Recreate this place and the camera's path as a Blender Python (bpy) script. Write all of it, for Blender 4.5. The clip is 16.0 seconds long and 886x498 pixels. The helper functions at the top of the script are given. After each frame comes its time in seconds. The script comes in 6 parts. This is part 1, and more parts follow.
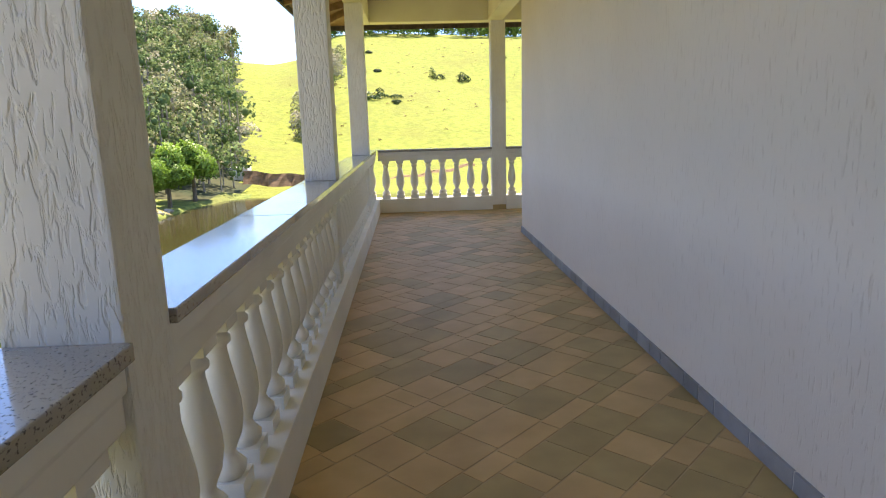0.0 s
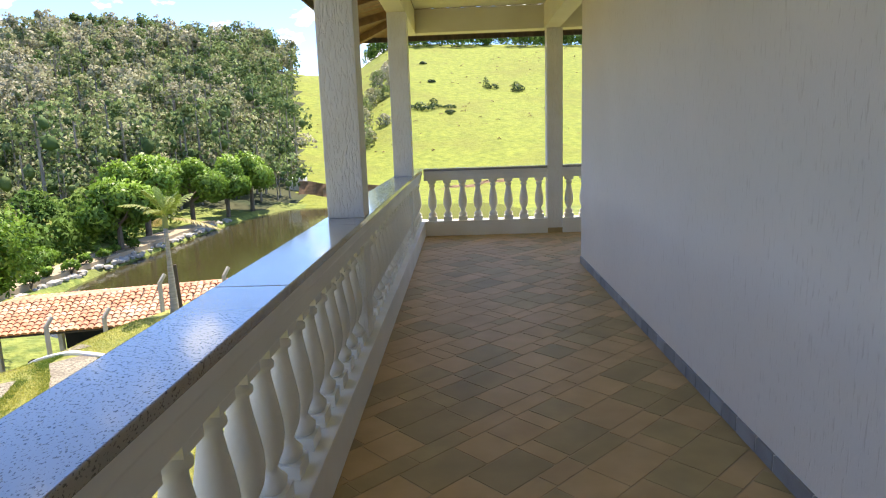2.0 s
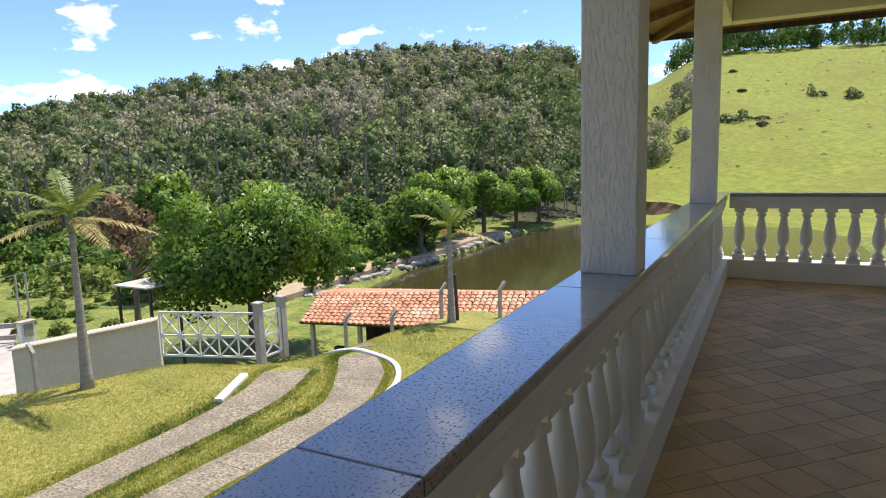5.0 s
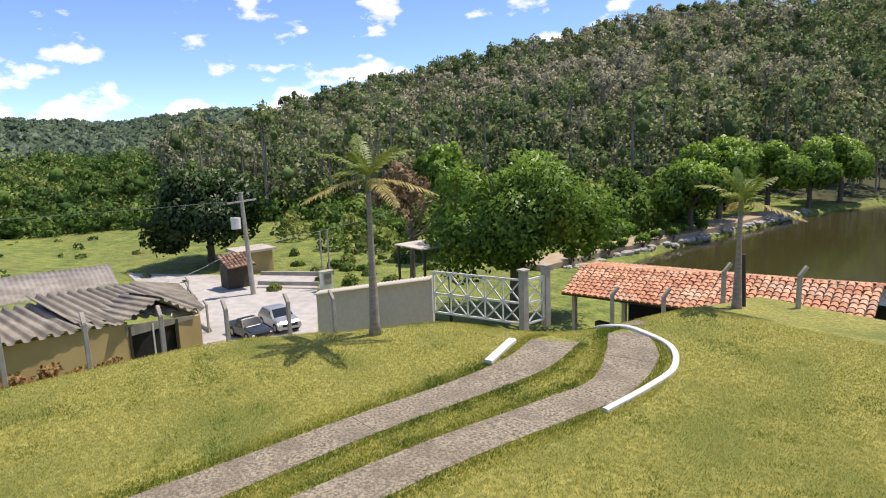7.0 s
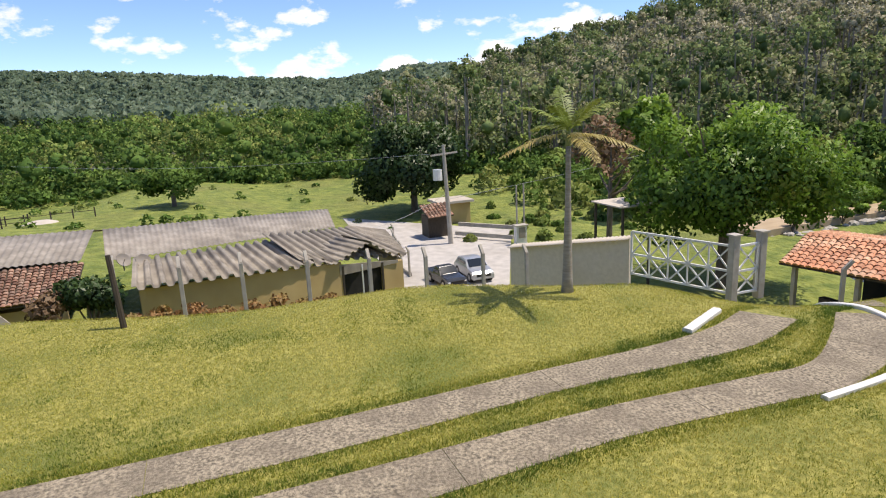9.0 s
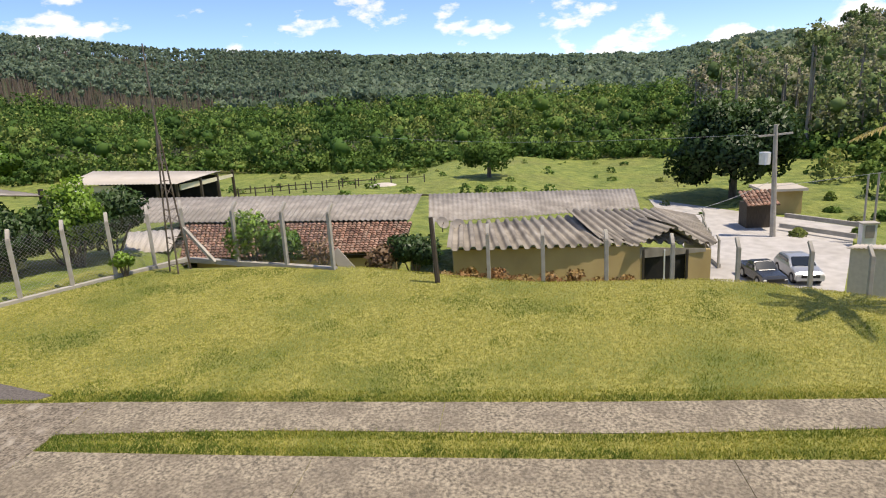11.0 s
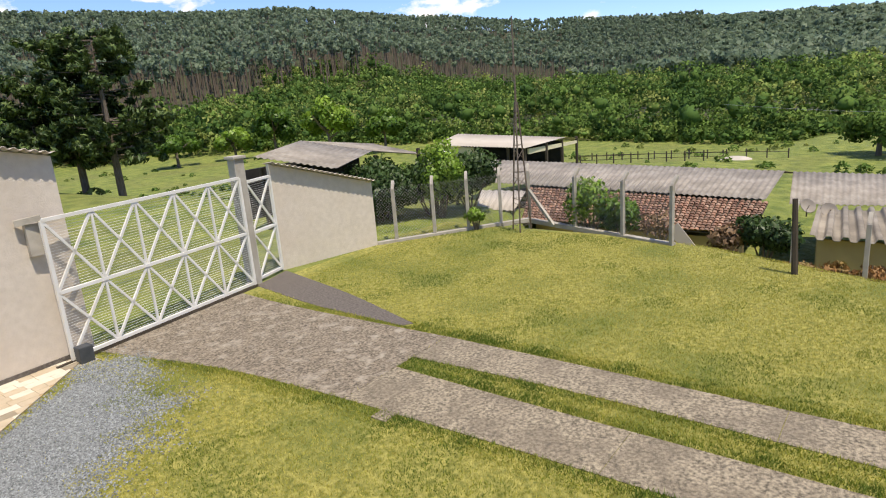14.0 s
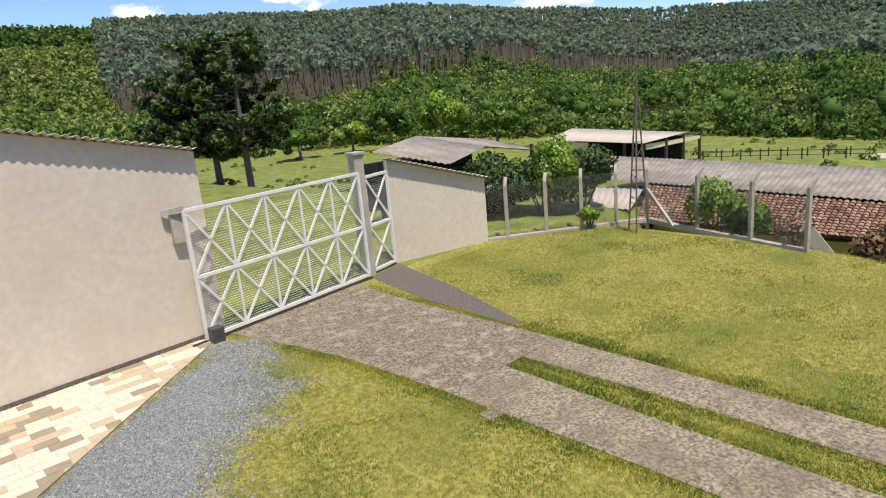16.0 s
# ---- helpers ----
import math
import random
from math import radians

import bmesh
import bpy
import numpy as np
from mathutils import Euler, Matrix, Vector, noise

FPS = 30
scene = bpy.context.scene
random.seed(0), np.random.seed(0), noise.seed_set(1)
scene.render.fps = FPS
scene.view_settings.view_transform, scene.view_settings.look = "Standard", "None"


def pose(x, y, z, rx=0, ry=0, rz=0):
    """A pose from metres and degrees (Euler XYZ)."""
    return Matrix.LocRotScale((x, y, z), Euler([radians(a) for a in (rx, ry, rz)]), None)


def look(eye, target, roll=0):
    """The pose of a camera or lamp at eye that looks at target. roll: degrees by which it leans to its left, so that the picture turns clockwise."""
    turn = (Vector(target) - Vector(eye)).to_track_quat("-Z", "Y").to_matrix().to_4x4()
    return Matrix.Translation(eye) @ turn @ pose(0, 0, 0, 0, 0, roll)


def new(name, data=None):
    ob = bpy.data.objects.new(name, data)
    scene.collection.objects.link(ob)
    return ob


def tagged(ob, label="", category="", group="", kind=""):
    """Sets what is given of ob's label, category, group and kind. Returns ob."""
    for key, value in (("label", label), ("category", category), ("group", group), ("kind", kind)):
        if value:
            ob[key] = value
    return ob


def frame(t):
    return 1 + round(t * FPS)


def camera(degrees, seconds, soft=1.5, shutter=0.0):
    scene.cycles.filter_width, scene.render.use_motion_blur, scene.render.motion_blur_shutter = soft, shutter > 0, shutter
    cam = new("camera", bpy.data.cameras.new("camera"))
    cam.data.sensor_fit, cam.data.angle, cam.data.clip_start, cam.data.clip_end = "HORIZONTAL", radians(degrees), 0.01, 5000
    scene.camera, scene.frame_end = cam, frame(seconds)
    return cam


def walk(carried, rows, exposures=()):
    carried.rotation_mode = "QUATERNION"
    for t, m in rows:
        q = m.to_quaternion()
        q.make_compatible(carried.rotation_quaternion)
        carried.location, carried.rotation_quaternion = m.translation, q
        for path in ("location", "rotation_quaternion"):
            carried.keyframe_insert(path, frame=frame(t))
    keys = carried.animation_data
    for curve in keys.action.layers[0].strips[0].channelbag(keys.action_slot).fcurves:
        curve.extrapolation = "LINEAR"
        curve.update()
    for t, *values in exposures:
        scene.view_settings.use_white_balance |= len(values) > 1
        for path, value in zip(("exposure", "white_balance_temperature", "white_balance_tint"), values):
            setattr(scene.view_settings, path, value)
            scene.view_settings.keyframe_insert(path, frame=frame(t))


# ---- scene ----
cam = camera(70.5, 16.0, soft=1.1)
PATH = [
    (0, (0.531, -4.468, 1.341), (0.6250, -2.5090, 0.9490), -1.60),
    (0.5, (0.496, -4.273, 1.363), (0.5750, -2.3190, 0.9440), -1.40),
    (1, (0.528, -4.076, 1.375), (0.5910, -2.1220, 0.9540), -1.30),
    (1.5, (0.607, -3.961, 1.395), (0.5660, -2.0040, 0.9860), -2.00),
    (2, (0.608, -3.725, 1.442), (0.5360, -1.7590, 1.0840), -2.00),
    (2.5, (0.631, -3.449, 1.465), (0.5440, -1.4780, 1.1330), -2.30),
    (3, (0.703, -3.111, 1.451), (0.5710, -1.1390, 1.1450), -2.30),
    (3.5, (0.699, -2.856, 1.459), (0.4580, -0.8940, 1.1560), -2.10),
    (4, (0.637, -2.660, 1.468), (0.3460, -0.7040, 1.1690), -2.10),
    (4.5, (0.580, -2.534, 1.466), (0.0060, -0.6420, 1.1650), -2.20),
    (5, (0.470, -2.489, 1.447), (-0.4560, -0.7390, 1.1620), -1.70),
    (5.2, (0.392, -2.484, 1.439), (-0.6100, -0.7770, 1.1520), -1.50),
    (7.3, (-0.310, -2.250, 1.250), (-1.8970, -1.0899, 0.8819), -2.34),
    (7.5, (-0.317, -2.252, 1.250), (-1.9300, -1.1355, 0.8629), -2.39),
    (8, (-0.333, -2.258, 1.250), (-2.0263, -1.2765, 0.8366), -2.55),
    (8.2, (-0.340, -2.260, 1.250), (-2.0649, -1.3424, 0.8226), -2.57),
    (10.3, (-0.330, -2.250, 1.260), (-2.2687, -2.0648, 0.8048), -3.15),
    (10.5, (-0.331, -2.251, 1.259), (-2.2770, -2.1828, 0.8015), -3.15),
    (11, (-0.334, -2.254, 1.256), (-2.2617, -2.4951, 0.7801), -3.46),
    (11.5, (-0.337, -2.257, 1.253), (-2.2134, -2.7449, 0.7618), -3.65),
    (12, (-0.340, -2.260, 1.250), (-2.1628, -2.9168, 0.7541), -3.91),
    (12.5, (-0.338, -2.290, 1.255), (-2.1111, -3.0673, 0.7548), -4.04),
    (13, (-0.335, -2.320, 1.260), (-2.0344, -3.2452, 0.7540), -4.22),
    (13.5, (-0.333, -2.350, 1.265), (-1.9477, -3.4126, 0.7533), -4.28),
    (14, (-0.330, -2.380, 1.270), (-1.8603, -3.5660, 0.7685), -4.55),
    (14.5, (-0.323, -2.400, 1.292), (-1.8018, -3.6500, 0.7934), -4.71),
    (15, (-0.315, -2.420, 1.315), (-1.7298, -3.7428, 0.8163), -4.85),
    (15.5, (-0.307, -2.440, 1.338), (-1.6628, -3.8255, 0.8440), -5.04),
    (16, (-0.300, -2.460, 1.360), (-1.5986, -3.8993, 0.8680), -5.18),
]
walk(cam, [(t, look(eye, target, roll)) for t, eye, target, roll in PATH],
     [(0, 1.82, 7400, 14), (1.2, 1.74, 7300, 13), (2, 1.53, 6950, 12), (3.5, 1.34, 6800, 12), (4.3, 1.16, 6750, 12), (5.0, 0.80, 6800, 12), (7.3, 0.46, 6950, 14), (11, 0.42, 7150, 13), (16, 0.42, 7100, 12)])

# ---- light ----
SUN_EL, SUN_AZ = 68.0, 73.0          # degrees; azimuth counter-clockwise from +x
world = bpy.data.worlds.new("sky")
scene.world = world
world.use_nodes = True
wn, wl = world.node_tree.nodes, world.node_tree.links
sky = wn.new("ShaderNodeTexSky")
sky.sky_type = "NISHITA"
sky.sun_disc = False
sky.sun_elevation = radians(SUN_EL)
sky.sun_rotation = radians(90 - SUN_AZ)
sky.air_density, sky.dust_density, sky.ozone_density = 0.75, 0.1, 3.0
sky.altitude = 900
bg = wn["Background"]
bg.inputs[1].default_value = 0.15
tc = wn.new("ShaderNodeTexCoord")
cm = wn.new("ShaderNodeMapping")
cm.inputs["Scale"].default_value = (1.0, 1.0, 2.1)
cm.inputs["Location"].default_value = (0.31, 0.12, 0.05)
wl.new(tc.outputs["Generated"], cm.inputs[0])
cn = wn.new("ShaderNodeTexNoise")
cn.inputs["Scale"].default_value, cn.inputs["Detail"].default_value, cn.inputs["Roughness"].default_value = 9.5, 9, 0.56
wl.new(cm.outputs[0], cn.inputs["Vector"])
cr = wn.new("ShaderNodeValToRGB")
cr.color_ramp.elements[0].position, cr.color_ramp.elements[1].position = 0.555, 0.635
# cumulus gather low over the hills
cz = wn.new("ShaderNodeSeparateXYZ")
wl.new(tc.outputs["Generated"], cz.inputs[0])
clow = wn.new("ShaderNodeMapRange")
clow.inputs[1].default_value, clow.inputs[2].default_value, clow.inputs[3].default_value, clow.inputs[4].default_value = 0.03, 0.20, 0.035, -0.008
wl.new(cz.outputs[2], clow.inputs[0])
cadd = wn.new("ShaderNodeMath")
wl.new(cn.outputs[0], cadd.inputs[0])
wl.new(clow.outputs[0], cadd.inputs[1])
wl.new(cadd.outputs[0], cr.inputs[0])
cmix = wn.new("ShaderNodeMixRGB")
cmix.inputs[2].default_value = (6.0, 6.1, 6.4, 1)
wl.new(cr.outputs[0], cmix.inputs[0])
hue = wn.new("ShaderNodeMixRGB")
hue.blend_type = "MULTIPLY"
hue.inputs[0].default_value = 1.0
hue.inputs[2].default_value = (0.80, 0.90, 1.07, 1)
wl.new(sky.outputs[0], hue.inputs[1])
wl.new(hue.outputs[0], cmix.inputs[1])
wl.new(cmix.outputs[0], bg.inputs[0])

sun = new("sun", bpy.data.lights.new("sun", "SUN"))
sun.data.energy, sun.data.angle, sun.data.color = 3.7, radians(0.6), (1.0, 0.94, 0.84)
_d = Vector((math.cos(radians(SUN_AZ)) * math.cos(radians(SUN_EL)), math.sin(radians(SUN_AZ)) * math.cos(radians(SUN_EL)), math.sin(radians(SUN_EL))))
sun.matrix_world = look(_d * 40, (0, 0, 0))

# ---- materials ----
def surf(name, c1, c2, scale=3.0, rough=0.8, bump=0.2, bscale=None, metal=0.0, c3=None, s3=0.5, amount3=0.5, edge3=(0.48, 0.68), per="", vary=(0.68, 1.3), stretch=(1, 1, 1), spec=0.4, detail=6, bdist=0.02):
    """Noise between two colours, a second, larger stain colour, and a fine relief."""
    m = bpy.data.materials.new(name)
    m.use_nodes = True
    n, l = m.node_tree.nodes, m.node_tree.links
    b = n["Principled BSDF"]
    b.inputs["Roughness"].default_value, b.inputs["Metallic"].default_value = rough, metal
    b.inputs["Specular IOR Level"].default_value = spec
    co = n.new("ShaderNodeTexCoord")
    mp = n.new("ShaderNodeMapping")
    mp.inputs["Scale"].default_value = stretch
    l.new(co.outputs["Object"], mp.inputs[0])
    no = n.new("ShaderNodeTexNoise")
    no.inputs["Scale"].default_value, no.inputs["Detail"].default_value = scale, detail
    l.new(mp.outputs[0], no.inputs["Vector"])
    ramp = n.new("ShaderNodeValToRGB")
    ramp.color_ramp.elements[0].position, ramp.color_ramp.elements[1].position = 0.32, 0.68
    ramp.color_ramp.elements[0].color, ramp.color_ramp.elements[1].color = (*c1, 1), (*c2, 1)
    l.new(no.outputs[0], ramp.inputs[0])
    out = ramp.outputs[0]
    if c3:
        n3 = n.new("ShaderNodeTexNoise")
        n3.inputs["Scale"].default_value, n3.inputs["Detail"].default_value = s3, 8
        l.new(mp.outputs[0], n3.inputs["Vector"])
        r3 = n.new("ShaderNodeValToRGB")
        r3.color_ramp.elements[0].position, r3.color_ramp.elements[1].position = edge3
        r3.color_ramp.elements[1].color = (amount3, amount3, amount3, 1)
        l.new(n3.outputs[0], r3.inputs[0])
        mx = n.new("ShaderNodeMixRGB")
        mx.inputs[2].default_value = (*c3, 1)
        l.new(r3.outputs[0], mx.inputs[0])
        l.new(out, mx.inputs[1])
        out = mx.outputs[0]
    if per:
        src = n.new("ShaderNodeObjectInfo").outputs["Random"] if per == "object" else n.new("ShaderNodeNewGeometry").outputs["Random Per Island"]
        mr = n.new("ShaderNodeMapRange")
        mr.inputs[3].default_value, mr.inputs[4].default_value = vary
        l.new(src, mr.inputs[0])
        hv = n.new("ShaderNodeHueSaturation")
        l.new(mr.outputs[0], hv.inputs["Value"])
        l.new(out, hv.inputs["Color"])
        out = hv.outputs[0]
    l.new(out, b.inputs["Base Color"])
    if bump:
        nb = n.new("ShaderNodeTexNoise")
        nb.inputs["Scale"].default_value, nb.inputs["Detail"].default_value = bscale or scale * 6, 6
        l.new(mp.outputs[0], nb.inputs["Vector"])
        bp = n.new("ShaderNodeBump")
        bp.inputs["Strength"].default_value, bp.inputs["Distance"].default_value = bump, bdist
        l.new(nb.outputs[0], bp.inputs["Height"])
        l.new(bp.outputs[0], b.inputs["Normal"])
    return m


def leaf(name, stops, rough=0.55, spec=0.3, through_light=0.25):
    """Foliage: colour by the tint attribute, which paints light on crown tops, varied leaf by leaf."""
    m = bpy.data.materials.new(name)
    m.use_nodes = True
    n, l = m.node_tree.nodes, m.node_tree.links
    b = n["Principled BSDF"]
    b.inputs["Roughness"].default_value, b.inputs["Specular IOR Level"].default_value = rough, spec
    at = n.new("ShaderNodeAttribute")
    at.attribute_name = "tint"
    ramp = n.new("ShaderNodeValToRGB")
    el = ramp.color_ramp.elements
    while len(el) < len(stops):
        el.new(0.5)
    for i, c in enumerate(stops):
        el[i].position, el[i].color = i / (len(stops) - 1), (*c, 1)
    l.new(at.outputs["Fac"], ramp.inputs[0])
    mr = n.new("ShaderNodeMapRange")
    mr.inputs[3].default_value, mr.inputs[4].default_value = 0.8, 1.2
    l.new(n.new("ShaderNodeNewGeometry").outputs["Random Per Island"], mr.inputs[0])
    hv = n.new("ShaderNodeHueSaturation")
    l.new(mr.outputs[0], hv.inputs["Value"])
    l.new(ramp.outputs[0], hv.inputs["Color"])
    l.new(hv.outputs[0], b.inputs["Base Color"])
    tr = n.new("ShaderNodeBsdfTranslucent")
    l.new(hv.outputs[0], tr.inputs[0])
    mx = n.new("ShaderNodeMixShader")
    mx.inputs[0].default_value = through_light
    l.new(b.outputs[0], mx.inputs[1])
    l.new(tr.outputs[0], mx.inputs[2])
    l.new(mx.outputs[0], n["Material Output"].inputs[0])
    return m


M_lawn = surf("lawn_grass", (0.17, 0.185, 0.032), (0.45, 0.41, 0.11), 11.0, 0.9, 0.9, 60, c3=(0.14, 0.18, 0.035), s3=0.5, amount3=0.75, bdist=0.04, detail=10)
M_pasture = surf("pasture_grass", (0.145, 0.178, 0.018), (0.25, 0.28, 0.033), 0.55, 0.9, 0.9, 1.3, c3=(0.175, 0.175, 0.026), s3=0.06, amount3=0.7, bdist=0.4, detail=10)
M_field = surf("field_grass", (0.105, 0.15, 0.026), (0.26, 0.29, 0.062), 0.9, 0.9, 0.9, 2.2, c3=(0.17, 0.165, 0.05), s3=0.11, amount3=0.5, bdist=0.4, detail=10)
M_woodfloor = surf("forest_floor", (0.03, 0.045, 0.015), (0.07, 0.07, 0.03), 0.2, 0.95, 0.5, 1)
M_paint = surf("white_paint", (0.73, 0.69, 0.61), (0.80, 0.765, 0.69), 2.5, 0.6, 0.15, 60, c3=(0.62, 0.57, 0.48), s3=1.3, amount3=0.4, bdist=0.004)
M_cream = surf("cream_paint", (0.66, 0.60, 0.42), (0.72, 0.67, 0.49), 2.0, 0.6, 0.1, 40, bdist=0.004)
M_wall = surf("scratched_plaster", (0.79, 0.68, 0.56), (0.83, 0.72, 0.60), 1.3, 0.72, 0.2, 45, c3=(0.75, 0.64, 0.52), s3=0.5, amount3=0.5, bdist=0.006)
M_pillar = surf("ribbed_paint", (0.72, 0.69, 0.63), (0.80, 0.77, 0.71), 3.0, 0.6, 0.0, c3=(0.62, 0.57, 0.49), s3=1.5, amount3=0.3)
def scratched(m, stretch, scale, lo, hi, depth, strength, darker):
    """Upright trowel scratches: sparse sunken strokes, a little darker in colour than the face."""
    n, l = m.node_tree.nodes, m.node_tree.links
    b = n["Principled BSDF"]
    co = n.new("ShaderNodeTexCoord")
    mp = n.new("ShaderNodeMapping")
    mp.inputs["Scale"].default_value = stretch
    l.new(co.outputs["Object"], mp.inputs[0])
    no = n.new("ShaderNodeTexNoise")
    no.inputs["Scale"].default_value, no.inputs["Detail"].default_value, no.inputs["Distortion"].default_value = scale, 3, 0.5
    l.new(mp.outputs[0], no.inputs["Vector"])
    rp = n.new("ShaderNodeMapRange")
    rp.interpolation_type = "SMOOTHSTEP"
    rp.inputs[1].default_value, rp.inputs[2].default_value = lo, hi
    l.new(no.outputs[0], rp.inputs[0])
    bp = n.new("ShaderNodeBump")
    bp.invert = True
    bp.inputs["Strength"].default_value, bp.inputs["Distance"].default_value = strength, depth
    l.new(rp.outputs[0], bp.inputs["Height"])
    if b.inputs["Normal"].links:
        l.new(b.inputs["Normal"].links[0].from_socket, bp.inputs["Normal"])
    l.new(bp.outputs[0], b.inputs["Normal"])
    src = b.inputs["Base Color"].links[0].from_socket
    mx = n.new("ShaderNodeMixRGB")
    mx.blend_type = "MULTIPLY"
    mx.inputs[2].default_value = (*darker, 1)
    l.new(rp.outputs[0], mx.inputs[0])
    l.new(src, mx.inputs[1])
    l.new(mx.outputs[0], b.inputs["Base Color"])
scratched(M_wall, (1, 1, 0.14), 75, 0.56, 0.72, 0.005, 0.5, (0.92, 0.90, 0.87))
scratched(M_pillar, (1, 1, 0.24), 66, 0.46, 0.64, 0.006, 0.6, (0.97, 0.955, 0.94))
M_yardwall = surf("beige_render", (0.60, 0.535, 0.455), (0.68, 0.61, 0.525), 7, 0.85, 0.55, 30, c3=(0.57, 0.495, 0.41), s3=0.6, amount3=0.55, bdist=0.012, detail=9)
M_ochre = surf("ochre_wall", (0.42, 0.30, 0.13), (0.48, 0.36, 0.17), 0.8, 0.85, 0.2, 20, c3=(0.33, 0.24, 0.12), s3=0.5, amount3=0.5)
M_conc = surf("worn_concrete", (0.11, 0.093, 0.068), (0.46, 0.39, 0.28), 21, 0.92, 1.0, 50, c3=(0.17, 0.14, 0.102), s3=1.6, amount3=0.5, edge3=(0.46, 0.62), bdist=0.025, detail=6)
M_apronconc = surf("stained_concrete", (0.085, 0.07, 0.052), (0.36, 0.30, 0.22), 21, 0.92, 1.0, 50, c3=(0.44, 0.39, 0.31), s3=4.0, amount3=0.75, edge3=(0.53, 0.72), bdist=0.025, detail=6)
M_sidepath = surf("dark_concrete", (0.09, 0.075, 0.065), (0.17, 0.15, 0.13), 20, 0.92, 0.7, 60, bdist=0.012, detail=10)
M_post = surf("concrete_post", (0.36, 0.33, 0.28), (0.48, 0.45, 0.39), 4, 0.9, 0.3, 40, c3=(0.25, 0.22, 0.19), s3=2, amount3=0.5)
M_dark = surf("dark_wood", (0.05, 0.04, 0.03), (0.09, 0.07, 0.05), 5, 0.8, 0.4, 30, stretch=(4, 4, 0.5))
M_eave = surf("stained_timber", (0.16, 0.09, 0.035), (0.24, 0.14, 0.06), 3, 0.6, 0.3, 20, stretch=(5, 1, 5))
M_fibro = surf("grey_fibre_cement", (0.25, 0.22, 0.185), (0.37, 0.335, 0.285), 1.6, 0.9, 0.2, 30, c3=(0.17, 0.15, 0.125), s3=0.6, amount3=0.6)
M_fibro_dark = surf("weathered_fibre_cement", (0.24, 0.21, 0.17), (0.36, 0.32, 0.26), 1.5, 0.9, 0.2, 30, c3=(0.13, 0.11, 0.09), s3=0.9, amount3=0.6)
M_fibro_light = surf("pale_fibre_cement", (0.46, 0.41, 0.34), (0.55, 0.50, 0.43), 0.8, 0.9, 0.15, 20, c3=(0.36, 0.31, 0.26), s3=0.4, amount3=0.4)
M_clay = surf("clay_tile", (0.46, 0.20, 0.11), (0.60, 0.32, 0.19), 1.2, 0.85, 0.2, 20, c3=(0.62, 0.46, 0.33), s3=0.7, amount3=0.7, per="island", vary=(0.75, 1.2))
M_clay_old = surf("old_clay_tile", (0.20, 0.10, 0.065), (0.33, 0.19, 0.125), 1.2, 0.85, 0.2, 20, c3=(0.42, 0.33, 0.25), s3=3.5, amount3=0.6, per="island", vary=(0.55, 1.35))
M_white = surf("white_enamel", (0.74, 0.73, 0.69), (0.80, 0.79, 0.76), 3, 0.4, 0.0, c3=(0.62, 0.58, 0.50), s3=2, amount3=0.3)
M_wire = surf("galvanised_wire", (0.36, 0.36, 0.35), (0.46, 0.46, 0.45), 6, 0.5, 0.0, metal=0.4)
M_gravelpark = surf("gravel_paving", (0.40, 0.375, 0.34), (0.52, 0.49, 0.45), 1.5, 0.9, 0.5, 25, c3=(0.33, 0.30, 0.26), s3=0.2, amount3=0.5)
M_dirt = surf("dirt_path", (0.36, 0.27, 0.17), (0.46, 0.36, 0.24), 0.8, 0.95, 0.4, 15)
M_bank = surf("earth_bank", (0.15, 0.09, 0.05), (0.27, 0.17, 0.10), 0.8, 0.95, 0.6, 6, stretch=(1, 1, 3))
M_stone = surf("bluish_gravel", (0.13, 0.145, 0.15), (0.33, 0.355, 0.36), 30, 0.85, 0.5, 45, per="island", vary=(0.45, 1.4), bdist=0.03)
M_bark = surf("bark", (0.10, 0.08, 0.06), (0.20, 0.165, 0.13), 4, 0.9, 0.6, 25, stretch=(4, 4, 0.6))
M_palmbark = surf("palm_bark", (0.26, 0.23, 0.19), (0.38, 0.35, 0.30), 4, 0.9, 0.4, 12, stretch=(1, 1, 6))
# Near-black for tyres, grilles and drain, and for shade painted inside buildings.
M_black = surf("black_parts_and_painted_shade", (0.015, 0.015, 0.015), (0.03, 0.028, 0.025), 2, 0.9, 0)
M_metal = surf("rusty_steel", (0.16, 0.12, 0.09), (0.26, 0.22, 0.18), 6, 0.6, 0.1, metal=0.6)
M_skirt = surf("grey_slate_tile", (0.25, 0.245, 0.245), (0.33, 0.325, 0.325), 5, 0.5, 0.1, 30, per="object", vary=(0.8, 1.15))
M_grout = surf("floor_grout", (0.46, 0.33, 0.17), (0.54, 0.40, 0.22), 5, 0.7, 0.2, 40)
M_tile = surf("brown_floor_tile", (0.52, 0.345, 0.15), (0.61, 0.41, 0.19), 5, 0.55, 0.12, 25, c3=(0.44, 0.29, 0.125), s3=2.2, amount3=0.5, per="object", vary=(0.92, 1.06), bdist=0.003)
M_tile_dark = surf("dark_floor_tile", (0.39, 0.285, 0.12), (0.47, 0.345, 0.15), 5, 0.55, 0.12, 25, c3=(0.30, 0.225, 0.10), s3=2.2, amount3=0.5, per="object", vary=(0.9, 1.08), bdist=0.003)
M_apron = [surf("apron_tile_" + k, p, r, 5, 0.5, 0.05, 20) for k, p, r in (("cream", (0.62, 0.56, 0.45), (0.70, 0.64, 0.53)), ("sand", (0.47, 0.385, 0.27), (0.53, 0.445, 0.32)), ("brown", (0.28, 0.235, 0.165), (0.33, 0.28, 0.205)))]

